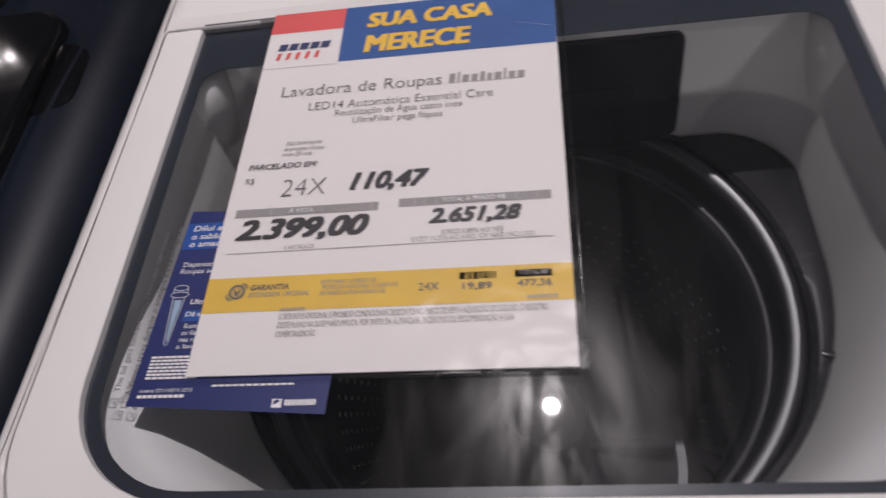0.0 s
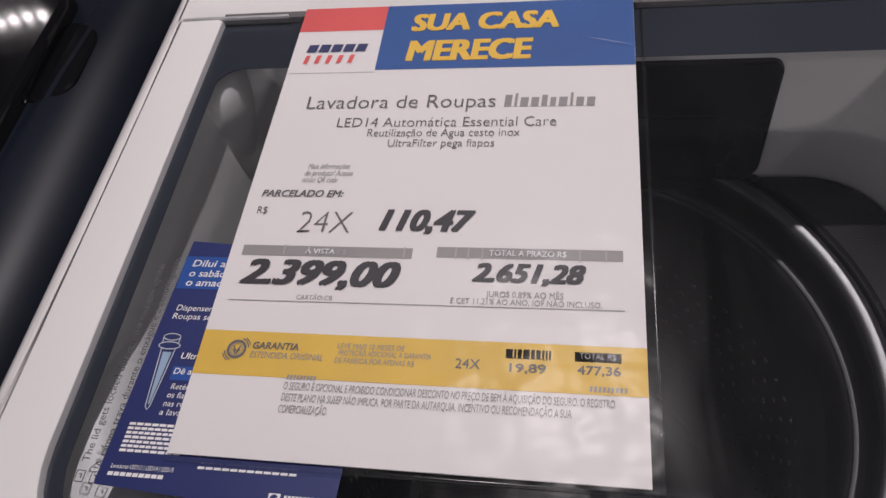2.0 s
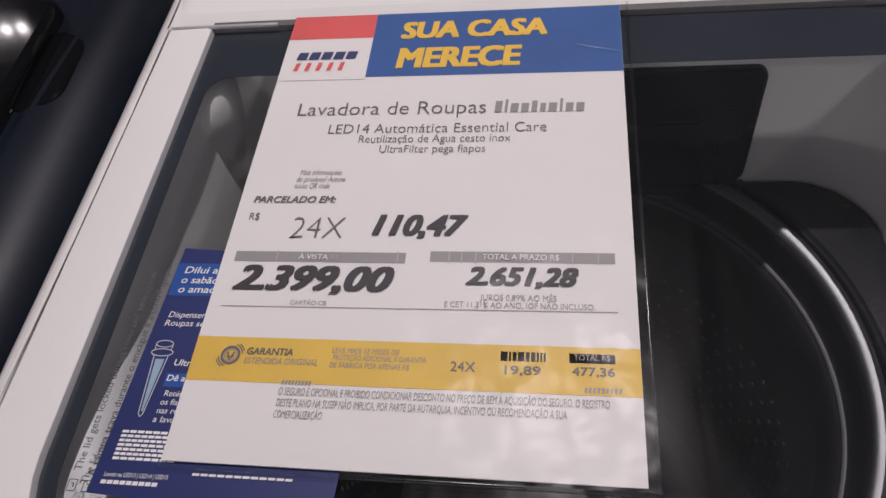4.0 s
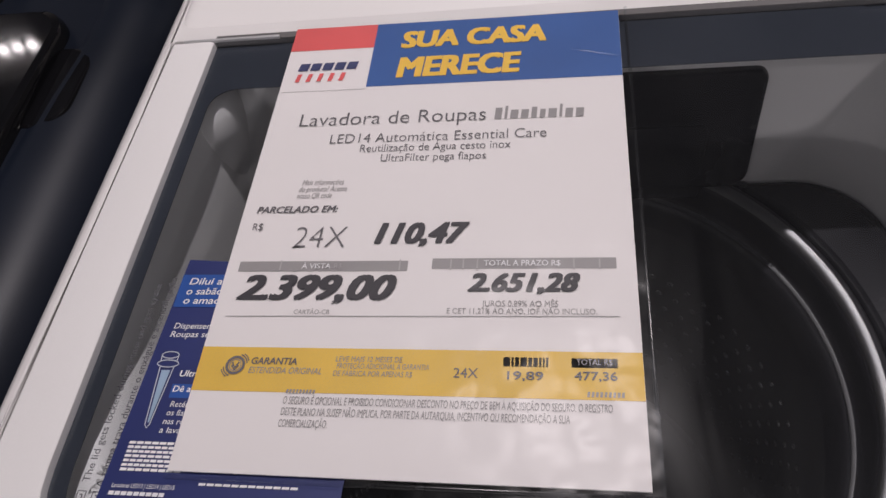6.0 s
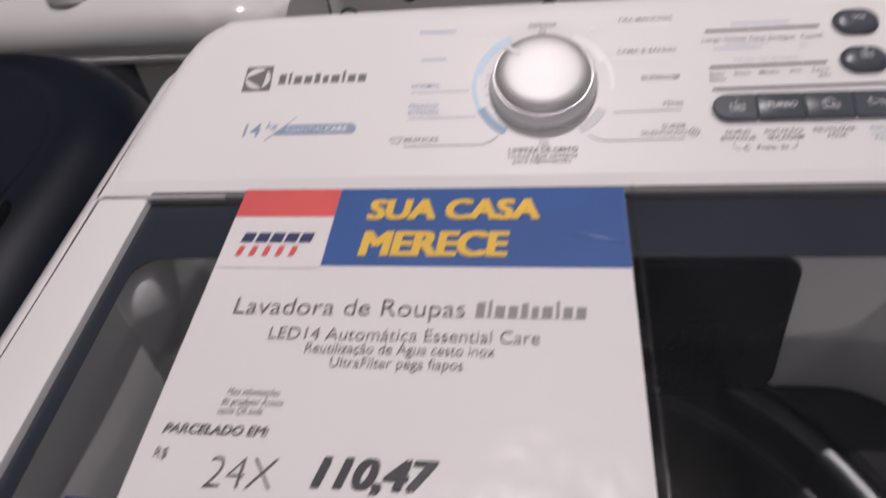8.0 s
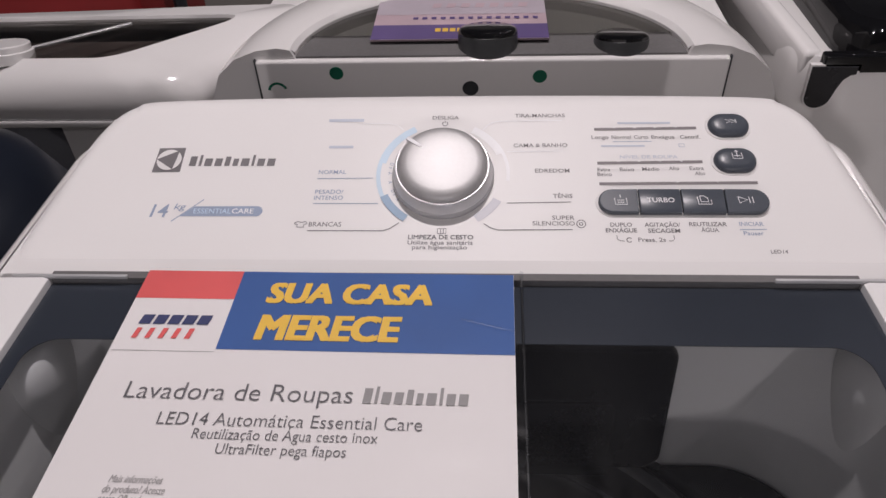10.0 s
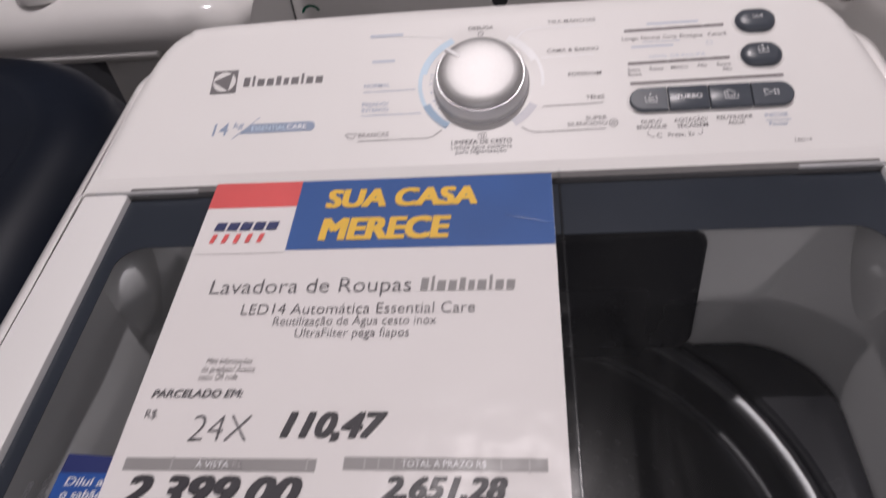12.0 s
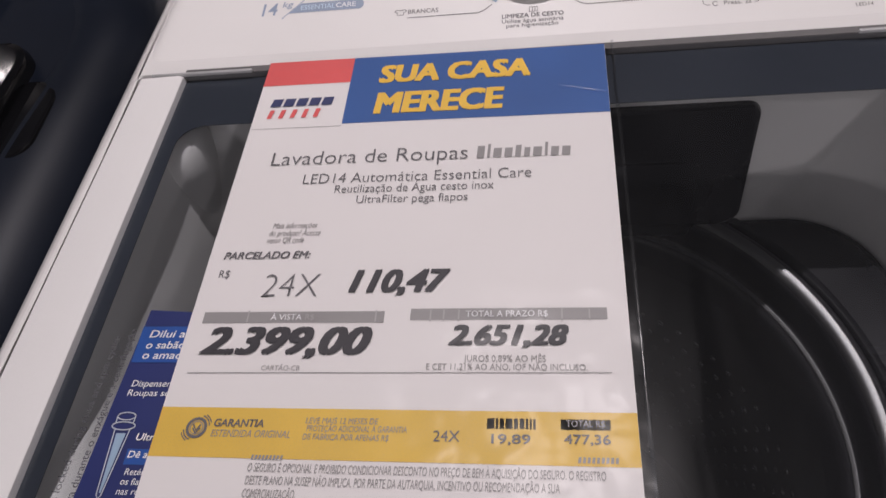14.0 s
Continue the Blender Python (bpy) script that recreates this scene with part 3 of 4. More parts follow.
panel_line([(36.9, 37.3), (41.0, 34.3), (45.4, 32.9), (88.8, 33.3)], 0.55, PANEL_TEXT)
panel_line([(94.0 + 2.6 * math.cos(radians(a)), 37.2 + 2.6 * math.sin(radians(a))) for a in range(0, 361, 20)], 0.5, PANEL_TEXT)
panel_line([(94.0 + 1.0 * math.cos(radians(a)), 37.2 + 1.0 * math.sin(radians(a))) for a in range(0, 361, 30)], 0.5, PANEL_TEXT)
panel_text("LIMPEZA DE CESTO", -7.5, 26.4, 38.3, 2.9, INK_TEXT, 0, 0.014)
panel_text("Utilize água sanitária", -7.6, 22.9, 38.2, 2.6, INK_TEXT)
panel_text("para higienização", -4.8, 19.7, 32.1, 2.6, INK_TEXT)
panel_line([(9.6, 30.3), (9.7, 33.7), (14.7, 33.7), (14.6, 30.3), (9.6, 30.3)], 0.45, PANEL_TEXT)
panel_line([(11.5, 30.5), (11.6, 33.4)], 0.4, PANEL_TEXT)
panel_line([(13.1, 30.5), (13.2, 33.4)], 0.4, PANEL_TEXT)

# the dial with its printed arcs
DIAL = (0.0116, 0.0735)
KNOB = (0.0118, 0.0715)


def arc_part(r0, r1, a0, a1, mat, z=0.0003):
    bm = stroke(arc_pts(DIAL[0], DIAL[1], (r0 + r1) / 2, a0, a1, 30), r1 - r0, z)
    return part("dial_arc", moved(bm, CM), mat, console, smooth=False)


arc_part(0.0366, 0.0414, 118, 168, ARC_LIGHT)
arc_part(0.0388, 0.0414, 168, 212, ARC_LIGHT)
arc_part(0.0366, 0.0416, 205, 237, ARC_BLUE, 0.0006)
arc_part(0.0358, 0.0412, 23, 62, ARC_WHITE)
arc_part(0.0390, 0.0412, -8, 23, ARC_WHITE)
arc_part(0.0358, 0.0414, -58, -30, ARC_GREY)
for i, ch in enumerate("DIA A DIA"):
    a = radians(166 + i * 6)
    lm = CM @ pose(DIAL[0] + 0.0340 * math.cos(a), DIAL[1] + 0.0340 * math.sin(a), 0, 0, 0, math.degrees(a) + 90)
    if ch.strip():
        lettering(ch, 0, 0, 1.8 if ch != "I" else 0.5, 2.4, PANEL_BLUE, console, lm, 0.25)
skirt = lathe(0, 0, [(0.0312, 0.0), (0.0313, 0.0026), (0.0306, 0.0042)], 72)
dial = part("dial", moved(lathe(0, 0, [(0.0282, 0.0), (0.0282, 0.0105), (0.0276, 0.0118), (0.0272, 0.0132), (0.0260, 0.0150), (0.0240, 0.0161), (0.0205, 0.0167), (0.0150, 0.0168), (0.0008, 0.0166)], 72), CM @ pose(*KNOB, 0)), SILVER, washer, "round silver programme dial")
part("skirt", moved(skirt, CM @ pose(*KNOB, 0)), KNOB_SKIRT, dial)
part("side_band", moved(lathe(0, 0, [(0.0306, 0.0042), (0.0301, 0.0052), (0.0292, 0.0108), (0.0282, 0.0118)], 72), CM @ pose(*KNOB, 0)), KNOB_SIDE, dial)
part("pointer", moved(slab([Vector(p) for p in ((-0.0010, 0.0165, 0), (0.0010, 0.0165, 0), (0.0012, 0.0275, 0), (-0.0012, 0.0275, 0))], 0.0150, 0.0172, 0.0002), CM @ pose(*KNOB, 0, 0, 0, 52)), ARC_WHITE, dial)
panel_line([(11.8 + 1.7 * math.cos(radians(a)), 112.6 + 1.7 * math.sin(radians(a))) for a in range(120, 421, 20)], 0.5, PANEL_TEXT)
panel_line([(11.8, 113.2), (11.8, 115.0)], 0.5, PANEL_TEXT)

# display bars and their words
for pts in ([(106.3, 107.5), (169.8, 108.2)], [(106.5, 81.1), (170.1, 82.0)], [(106.6, 65.7), (200.4, 66.4)]):
    panel_line(pts, 2.1, BAR_GREY)
    n = 6 if pts[0][1] > 70 else 5
    for i in range(1, n - 1):
        f_ = i / (n - 1)
        panel_line([(pts[0][0] + (pts[1][0] - pts[0][0]) * f_ - 0.8, pts[0][1] + 1.3), (pts[0][0] + (pts[1][0] - pts[0][0]) * f_ + 0.8, pts[0][1] + 1.3)], 0.7, ARC_WHITE)
for word, x, w in (("Longo", 104.3, 10.5), ("Normal", 116.7, 11.9), ("Curto", 130.7, 8.7), ("Enxágue", 141.4, 14.2), ("Centrif.", 159.0, 12.1)):
    panel_text(word, x, 99.7, w, 2.9)
for word, x, y, w in (("Extra", 106.2, 75.0, 7.7), ("Baixo", 105.9, 71.5, 8.7), ("Baixo", 119.7, 75.1, 8.7), ("Médio", 133.2, 75.3, 10.4), ("Alto", 149.4, 75.8, 6.1), ("Extra", 161.7, 75.8, 8.5), ("Alto", 164.4, 72.0, 6.1)):
    panel_text(word, x, y, w, 2.6)
panel_text("NÍVEL DE ROUPA", 120.6, 84.6, 35.1, 2.4, PANEL_PALE)
part("printed_bar", moved(flat(0.1213, 0.1542, 0.1116, 0.1131, 0.00025), CM), PANEL_PALE, console, smooth=False)
panel_line([(117.2, 97.6), (141.1, 97.8)], 0.4, PANEL_BLUE)
part("printed_bar", moved(flat(0.1098, 0.1365, 0.0936, 0.0949, 0.00025), CM), PANEL_PALE, console, smooth=False)
panel_line([(157.6, 93.4), (157.4, 95.7), (160.7, 95.7), (160.9, 93.4), (157.6, 93.4)], 0.5, PANEL_PALE)


def pill(x0, x1, y0, y1, n=14):
    r = (y1 - y0) / 2
    return [Vector((a, b, 0)) for a, b in arc_pts(x0 + r, y0 + r, r, 90, 270, n) + arc_pts(x1 - r, y0 + r, r, -90, 90, n)]


def dome_button(name, x0, x1, y0, y1):
    pts = pill(x0, x1, y0, y1)
    rim = part(name, moved(slab(pill(x0 - 0.0014, x1 + 0.0014, y0 - 0.0014, y1 + 0.0014), -0.001, 0.0006, 0.0003), CM), WHITE, console)
    c = sum(pts, Vector()) / len(pts)
    rings_ = []
    for s, z in ((1, 0.0), (1, 0.0012), (0.96, 0.0026), (0.86, 0.0036), (0.6, 0.0044), (0.3, 0.0047)):
        rings_.append(at_z([c + (p - c) * s for p in pts], z))
    part("key_cap", moved(loft(rings_, True, False, True), CM), BUTTON, rim, "dark slate push button")
    return rim


b1 = dome_button("push_button", 0.1768, 0.2020, 0.1002, 0.1178)
b2 = dome_button("push_button", 0.1765, 0.2020, 0.0732, 0.0908)


def icon(lines, parent, z, width=0.5, mat=None):
    bm = joined(*[stroke([(a * MM, b * MM) for a, b in pts], width * MM, z * MM) for pts in lines])
    return part("icon", moved(bm, CM), mat or INK_WHITE, parent, smooth=False)


icon([[(186.7, 111.0), (189.9, 109.6), (187.0, 108.2)], [(189.6, 111.0), (192.7, 109.6), (189.9, 108.2)], [(192.8, 111.2), (193.1, 108.1)]], b1, 5.0)
icon([[(186.7, 85.3), (187.1, 80.9), (192.7, 80.9), (192.3, 85.3)], [(187.8, 83.0), (191.6, 83.0)], [(189.8, 82.0), (189.3, 86.8)], [(188.4, 85.9), (189.3, 87.0), (190.5, 85.9)]], b2, 5.0)
row = part("button_panel", moved(slab(pill(0.1034, 0.2052, 0.0420, 0.0614), -0.001, 0.0006, 0.0003), CM), WHITE, console)
CUTS = [0.1048, 0.1283, 0.1532, 0.1785, 0.2038]
for i in range(4):
    x0, x1 = CUTS[i] + (0.0003 if i else 0), CUTS[i + 1] - (0.0003 if i < 3 else 0)
    y0, y1 = 0.0434, 0.0600
    r = (y1 - y0) / 2
    pts = (arc_pts(x0 + r, y0 + r, r, 90, 270, 12) if i == 0 else [(x0, y1), (x0, y0)]) + (arc_pts(x1 - r, y0 + r, r, -90, 90, 12) if i == 3 else [(x1, y0), (x1, y1)])
    cap_ob = part("key_cap", moved(slab([Vector((a, b, 0)) for a, b in pts], 0, 0.0034, 0.0009), CM), BUTTON, row, "dark slate push button")
icon([[(114.1, 53.1), (114.3, 48.6), (121.2, 48.6), (120.9, 53.1)], [(115.6, 51.6), (119.5, 51.6)], [(115.7, 50.1), (119.6, 50.1)], [(117.5, 53.5), (117.4, 55.5)]], row, 3.8)
lettering("TURBO", 132.9, 50.1, 15.9, 3.2, INK_WHITE, row, CM, 3.8, 0, 0.008)
icon([[(162.2, 54.1), (162.6, 48.8), (170.3, 48.8), (170.0, 51.8)], [(163.7, 54.6), (164.0, 50.5), (168.4, 50.5), (168.2, 52.8), (166.1, 54.6), (163.7, 54.6)]], row, 3.8)
icon([[(185.7, 54.0), (186.1, 49.6), (191.0, 51.8), (185.7, 54.0)], [(191.8, 54.0), (192.2, 49.6)], [(193.8, 54.0), (194.2, 49.6)]], row, 3.8)
for word, x, y, w in (("DUPLO", 110.8, 35.4, 12.5), ("ENXÁGUE", 107.9, 31.5, 18.0), ("AGITAÇÃO/", 130.6, 35.4, 20.3), ("SECAGEM", 132.2, 31.4, 18.3), ("REUTILIZAR", 156.2, 35.9, 21.5), ("ÁGUA", 162.5, 32.0, 10.1)):
    panel_text(word, x, y, w, 2.7, None, 0, 0.01)
panel_text("INICIAR", 184.8, 36.1, 13.7, 2.7, PANEL_BLUE)
panel_line([(184.6, 33.6), (199.7, 33.8)], 0.5, PANEL_BLUE)
panel_text("Pausar", 186.3, 29.9, 11.3, 2.6, PANEL_BLUE)
panel_text("Press. 2s", 126.0, 25.3, 15.6, 2.7)
panel_line([(113.9, 29.4), (114.2, 26.9), (116.1, 25.7), (118.2, 25.7)], 0.4, PANEL_TEXT)
panel_line([(146.5, 29.5), (146.6, 27.1), (145.2, 25.9), (143.4, 25.9)], 0.4, PANEL_TEXT)
panel_line([(121.0 + 1.5 * math.cos(radians(a)), 26.4 + 1.5 * math.sin(radians(a))) for a in range(40, 330, 20)], 0.5, PANEL_TEXT)
panel_text("LED14", 199.3, 17.9, 9.6, 2.3)

# ---- the blue leaflet on the glass ----
TM = pose(-0.158, -0.297, 0.0, 0, 0, -0.65)
LF = Matrix.Translation((0, 0, LID_Z + 0.0006)) @ TM
leaflet = thing("leaflet", (-0.13, -0.25, LID_Z + 0.0004), "blue printed product leaflet lying flat on the glass lid", "leaflet")
LB = Matrix.Translation((0, 0, LID_Z + 0.0006)) @ TM @ pose(-0.0306, -0.014, 0, 0, 0, -3.3)
sheet = part("leaflet_sheet", moved(box(0, 0.1108, 0, 0.1285, -0.0002, 0.0002), LB), LEAF_BLUE, leaflet)


def leaf_text(text, x, y, w, h, shear=0.12, weight=0.0, mat=None):
    return lettering(text, x, y, w, h, mat or INK_WHITE, sheet, LF, 0.75, shear, weight)


def leaf_flat(x0, x1, y0, y1, mat, z=0.0005, lean=0.0):
    return part("colour_band", moved(flat(x0 * MM, x1 * MM, y0 * MM, y1 * MM, z, lean * MM), LF), mat, sheet, smooth=False)


leaf_flat(-23.8, 70, 85.2, 104.6, LEAF_BRIGHT)
leaf_flat(-10.8, 70, 36, 43, LEAF_BRIGHT)
leaf_text("Dilui até", -18.8, 98.4, 24, 4.0, 0.12, 0.012)
leaf_text("o sabão e", -18.9, 92.4, 25, 4.0, 0.12, 0.012)
leaf_text("o amaciante", -19.0, 86.9, 33, 4.0, 0.12, 0.012)
leaf_text("Dispenser se", -19.4, 72.6, 24.5, 3.2)
leaf_text("Roupas sem", -20.0, 67.9, 24.5, 3.2)
leaf_text("Ultra", -8.5, 46.8, 10.5, 3.2, 0.12, 0.014)
leaf_text("Dê a", -9.8, 39.0, 9.2, 3.0, 0.12, 0.01)
for s_, y_ in (("Retém", 31.4), ("os fiap", 27.2), ("nas ro", 23.0), ("a lava", 18.8)):
    leaf_text(s_, -8.6 - (31.4 - y_) * 0.12, y_, 10.5, 2.8)
for i in range(7):
    y_ = 13.2 - 2.05 * i
    bars(-23.0 - 0.08 * i, y_, 30, 1.25, 8 + i % 3, INK_WHITE, sheet, LF, 0.75, 0.2, 0.14)
leaf_text("Lavadoras LED13 | LED14 | LED15", -24.6, -6.6, 30, 1.9)
bars(-25.2, -9.9, 27, 1.7, 9, INK_WHITE, sheet, LF, 0.75, 0.2, 0.15)
bars(16, -4.2, 46, 1.1, 12, INK_WHITE, sheet, LF, 0.75, 0.2, 0.15)
part("emblem", moved(flat(0.0512, 0.0565, -0.0166, -0.0118, 0.0006), LF), INK_WHITE, sheet, smooth=False)
part("emblem_disc", moved(flat_shape(arc_pts(0.0539, -0.0142, 0.0019, 30, 210, 16), 0.0009), LF), LEAF_BLUE, sheet, smooth=False)
bars(58.0, -15.6, 17.0, 3.2, 10, INK_WHITE, sheet, LF, 0.75, 0.2, 0.25)
# the drawn filter vial
vial = [[(-20.6 + 4.6 * 0 + 4.4 * math.cos(radians(a)) + 4.2, 58.0 + 1.8 * math.sin(radians(a))) for a in range(0, 361, 20)],
        [(-20.8, 58), (-20.6, 54.6)], [(-12.0, 58), (-12.2, 54.6)],
        [(-16.4 + 5.6 * math.cos(radians(a)), 53.4 + 1.9 * math.sin(radians(a))) for a in range(0, 361, 20)],
        [(-20.0, 51.6), (-18.2, 22.4), (-17.0, 20.8), (-16.0, 22.4), (-12.8, 51.6)]]
part("drawn_vial", moved(joined(*[stroke([(a * MM, b * MM) for a, b in p], 0.0005, 0.0008) for p in vial]), LF), PANEL_PALE, sheet, smooth=False)
part("drawn_vial", moved(flat_shape([(-0.0188, 0.050), (-0.0174, 0.0235), (-0.0166, 0.0235), (-0.0142, 0.050)], 0.00065), LF), ARC_BLUE, sheet, smooth=False)

# ---- the price tag ----
PM = Matrix.Translation((0, 0, 0.9524)) @ TM
tag = thing("price_tag", (-0.05, -0.15, 0.951), "white price sheet in a clear sleeve on the glass lid", "price tag")
paper = part("paper", moved(box(0.0003, 0.2083, 0.0014, 0.2962, -0.0008, 0.0002), PM), PAPER, tag, "white printed price sheet")


def tag_flat(name, x0, x1, y0, y1, mat, z=0.4):
    return part(name, moved(flat(x0 * MM, x1 * MM, y0 * MM, y1 * MM, z * MM), PM), mat, paper, smooth=False)


def tag_text(text, x, y, w, h, mat=None, shear=0.0, weight=0.0, z=0.7):
    return lettering(text, x, y, w, h, mat or INK_TEXT, paper, PM, z, shear, weight)


tag_flat("red_field", 0.4, 55.8, 274.2, 296.2, INK_RED)
tag_flat("blue_field", 55.8, 208.2, 238.6, 296.2, INK_BLUE)
tag_flat("printed_line", 1.5, 55.8, 236.6, 236.9, INK_GREY)
tag_text("SUA CASA", 73.6, 271.6, 91, 15.4, INK_YELLOW, 0.08, 0.052)
tag_text("MERECE", 73.6, 245.2, 76, 17.6, INK_YELLOW, 0.08, 0.052)
bars(9.0, 254.9, 39.5, 6.6, 5, INK_NAVY, paper, PM, 0.7, 1.2, 0.2, "emblem")
bars(8.8, 245.0, 35.5, 7.0, 5, INK_RED, paper, PM, 0.7, 1.2, 0.62, "emblem")
tag_text("Lavadora de Roupas", 19.6, 207.0, 111.3, 10.0, None, 0, -0.008)
word_bars(135.8, 207.2, 51.4, 10.0, INK_GREY, paper, PM, 0.7, 0.5)
tag_text("LED14 Automática Essential Care", 41, 192.6, 124.2, 7.0, None, 0, -0.008)
tag_text("Reutilização de Água cesto inox", 60.1, 185.4, 85.6, 5.6, None, 0, -0.006)
tag_text("UltraFilter pega fiapos", 73.1, 177.9, 59.3, 5.4, None, 0, -0.006)
tag_text("Mais informações", 30.6, 162.2, 24, 3.6, INK_GREY, 0.25)
tag_text("do produto? Acesse", 29.6, 157.3, 27.6, 3.6, INK_GREY, 0.25)
tag_text("nosso QR code", 29.2, 152.8, 20, 3.6, INK_GREY, 0.25)
tag_text("PARCELADO EM:", 8.4, 142.9, 46, 4.4, INK_TEXT, 0.2, 0.022)
tag_text("R$", 8.6, 131.5, 5.6, 4.6)
tag_text("24X", 33.5, 119.9, 28.5, 13.6, None, 0.05, -0.018)
tag_text("110,47", 77.3, 121.9, 49.4, 13.2, INK_BLACK, 0.28, 0.047)
tag_flat("grey_field", 7.0, 96.8, 105.4, 111.6, INK_GREY)
tag_flat("grey_field", 109.2, 199.0, 106.6, 112.8, INK_GREY)
for x_ in (29.4, 92.4, 118.4, 124.6, 131.6, 178.6, 190.8):
    tag_flat("printed_line", x_, x_ + 0.7, 105.8, 112.2, INK_PALE, 0.7)
tag_text("À VISTA", 41.4, 106.8, 15.5, 3.0, INK_WHITE, 0, 0.012, 0.9)
tag_text("R$", 58.6, 106.9, 4.2, 3.0, INK_PALE, 0, 0.0, 0.9)
tag_text("TOTAL A PRAZO R$", 135.2, 108.0, 37.4, 3.2, INK_WHITE, 0, 0.012, 0.9)
tag_text("2.399,00", 10.0, 88.4, 82.5, 14.6, INK_BLACK, 0.28, 0.047)
tag_text("2.651,28", 127.8, 93.4, 54, 10.4, INK_BLACK, 0.28, 0.047)
tag_text("CARTÃO-CB", 42.5, 80.4, 18.3, 2.5, INK_GREY)
tag_text("JUROS 0,89% AO MÊS", 135.5, 85.2, 36, 3.2, INK_GREY)
tag_text("E CET 11,21% AO ANO, IOF NÃO INCLUSO.", 118.9, 81.2, 70.3, 3.0, INK_GREY)
part("printed_line", moved(stroke([(0.0073, 0.0790), (0.1993, 0.0803)], 0.0004, 0.0006), PM), INK_GREY, paper, smooth=False)
tag_flat("yellow_field", 0.4, 208.2, 39.4, 62.2, INK_GOLD)
tag_text("GARANTIA", 27.0, 53.2, 22.9, 3.5, INK_TEXT, 0.12, 0.022)
tag_text("ESTENDIDA ORIGINAL", 26.7, 48.6, 36, 3.2, INK_GREY, 0.2)
tag_text("LEVE MAIS 12 MESES DE", 68.5, 55.3, 32, 2.7, INK_GREY, 0.1)
tag_text("PROTEÇÃO ADICIONAL À GARANTIA", 69.5, 51.8, 43.8, 2.7, INK_GREY, 0.1)
tag_text("DE FÁBRICA POR APENAS R$", 68.4, 48.0, 37.4, 2.7, INK_GREY, 0.1)
tag_text("24X", 124.6, 48.4, 11.2, 4.7)
tag_flat("black_field", 146.9, 167.0, 54.4, 59.0, INK_TEXT)
for x_ in (150, 151.6, 154, 157.5, 159.8, 162.4, 164, 165.4):
    tag_flat("printed_line", x_, x_ + 0.6, 54.4, 59.0, INK_GOLD, 0.7)
tag_flat("black_field", 177.3, 197.3, 54.4, 59.0, INK_TEXT)
tag_text("TOTAL R$", 179.4, 55.6, 15.6, 2.8, INK_PALE, 0, 0, 0.9)
tag_text("19,89", 148.9, 48.0, 16, 4.0, INK_TEXT, 0, 0.014)
tag_text("477,36", 178.5, 48.4, 18.4, 4.0, INK_TEXT, 0, 0.014)
bars(47.4, 38.9, 14.4, 2.0, 9, INK_GREY, paper, PM, 0.7, 0.3, 0.4)
bars(183.7, 40.6, 16.4, 2.4, 9, INK_GREY, paper, PM, 0.7, 0.3, 0.4)
tag_text("O SEGURO É OPCIONAL E PROIBIDO CONDICIONAR DESCONTO NO PREÇO DE BEM À AQUISIÇÃO DO SEGURO. O REGISTRO", 47, 33.8, 147.3, 3.6, INK_GREY, 0.06)
tag_text("DESTE PLANO NA SUSEP NÃO IMPLICA, POR PARTE DA AUTARQUIA, INCENTIVO OU RECOMENDAÇÃO A SUA", 47.2, 28.4, 129.1, 3.6, INK_GREY, 0.06)
tag_text("COMERCIALIZAÇÃO.", 47.1, 22.9, 22.8, 3.6, INK_GREY, 0.06)
# the round seal beside the guarantee
for r_, w_, m_ in ((4.2, 1.3, INK_TEXT), (2.9, 0.4, INK_GREY)):
    part("seal", moved(stroke(arc_pts(0.0193, 0.0525, r_ * MM, 0, 360, 36), w_ * MM, 0.0007), PM), m_, paper, smooth=False)
part("seal", moved(joined(*[stroke(arc_pts(0.0193, 0.0525, 0.0058, a, a + 60, 10), 0.0006, 0.0007) for a in (10, 190)], *[stroke(arc_pts(0.0193, 0.0525, 0.0068, a, a + 40, 10), 0.0005, 0.0007) for a in (20, 200)],
     stroke([(0.0176, 0.0540), (0.0193, 0.0512), (0.0210, 0.0540)], 0.0009, 0.0007), stroke([(0.0176, 0.0524), (0.0193, 0.0500), (0.0210, 0.0524)], 0.0008, 0.0007)), PM), INK_TEXT, paper, smooth=False)


def sleeve_film():
    """A clear film that bows a little over the sheet and overhangs it at the right and below."""
    bm = bmesh.new()
    nx, ny = 30, 40
    grid = []
    for j in range(ny + 1):
        line = []
        for i in range(nx + 1):
            x, y = -0.0004 + 0.2136 * i / nx, -0.0008 + 0.2984 * j / ny
            calm = min(1.0, i / 5, (nx - i) / 5, j / 5, (ny - j) / 5)
            lift = 0.0015 + 0.0006 * calm * noise.noise(Vector((x * 18, y * 14, 3.1)))
            line.append(bm.verts.new((x, y, lift)))
        grid.append(line)
    for j in range(ny):
        for i in range(nx):
            bm.faces.new((grid[j][i], grid[j][i + 1], grid[j + 1][i + 1], grid[j + 1][i]))
    return bm


part("sleeve", moved(sleeve_film(), PM), SLEEVE, tag, "clear glossy plastic sleeve")
EDGE = clear("sleeve_edge", (0.93, 0.94, 0.95), 0.22, 1.4)
part("sleeve_rim", moved(box(0.2118, 0.2134, -0.001, 0.2978, -0.0012, 0.0022, 0.0005, 2), PM), EDGE, tag)
part("sleeve_rim", moved(box(-0.0004, 0.2118, -0.0022, -0.0006, -0.0012, 0.0022, 0.0005, 2), PM), EDGE, tag)

crease = Matrix.Translation((0.180, 0.261, 0.0020))
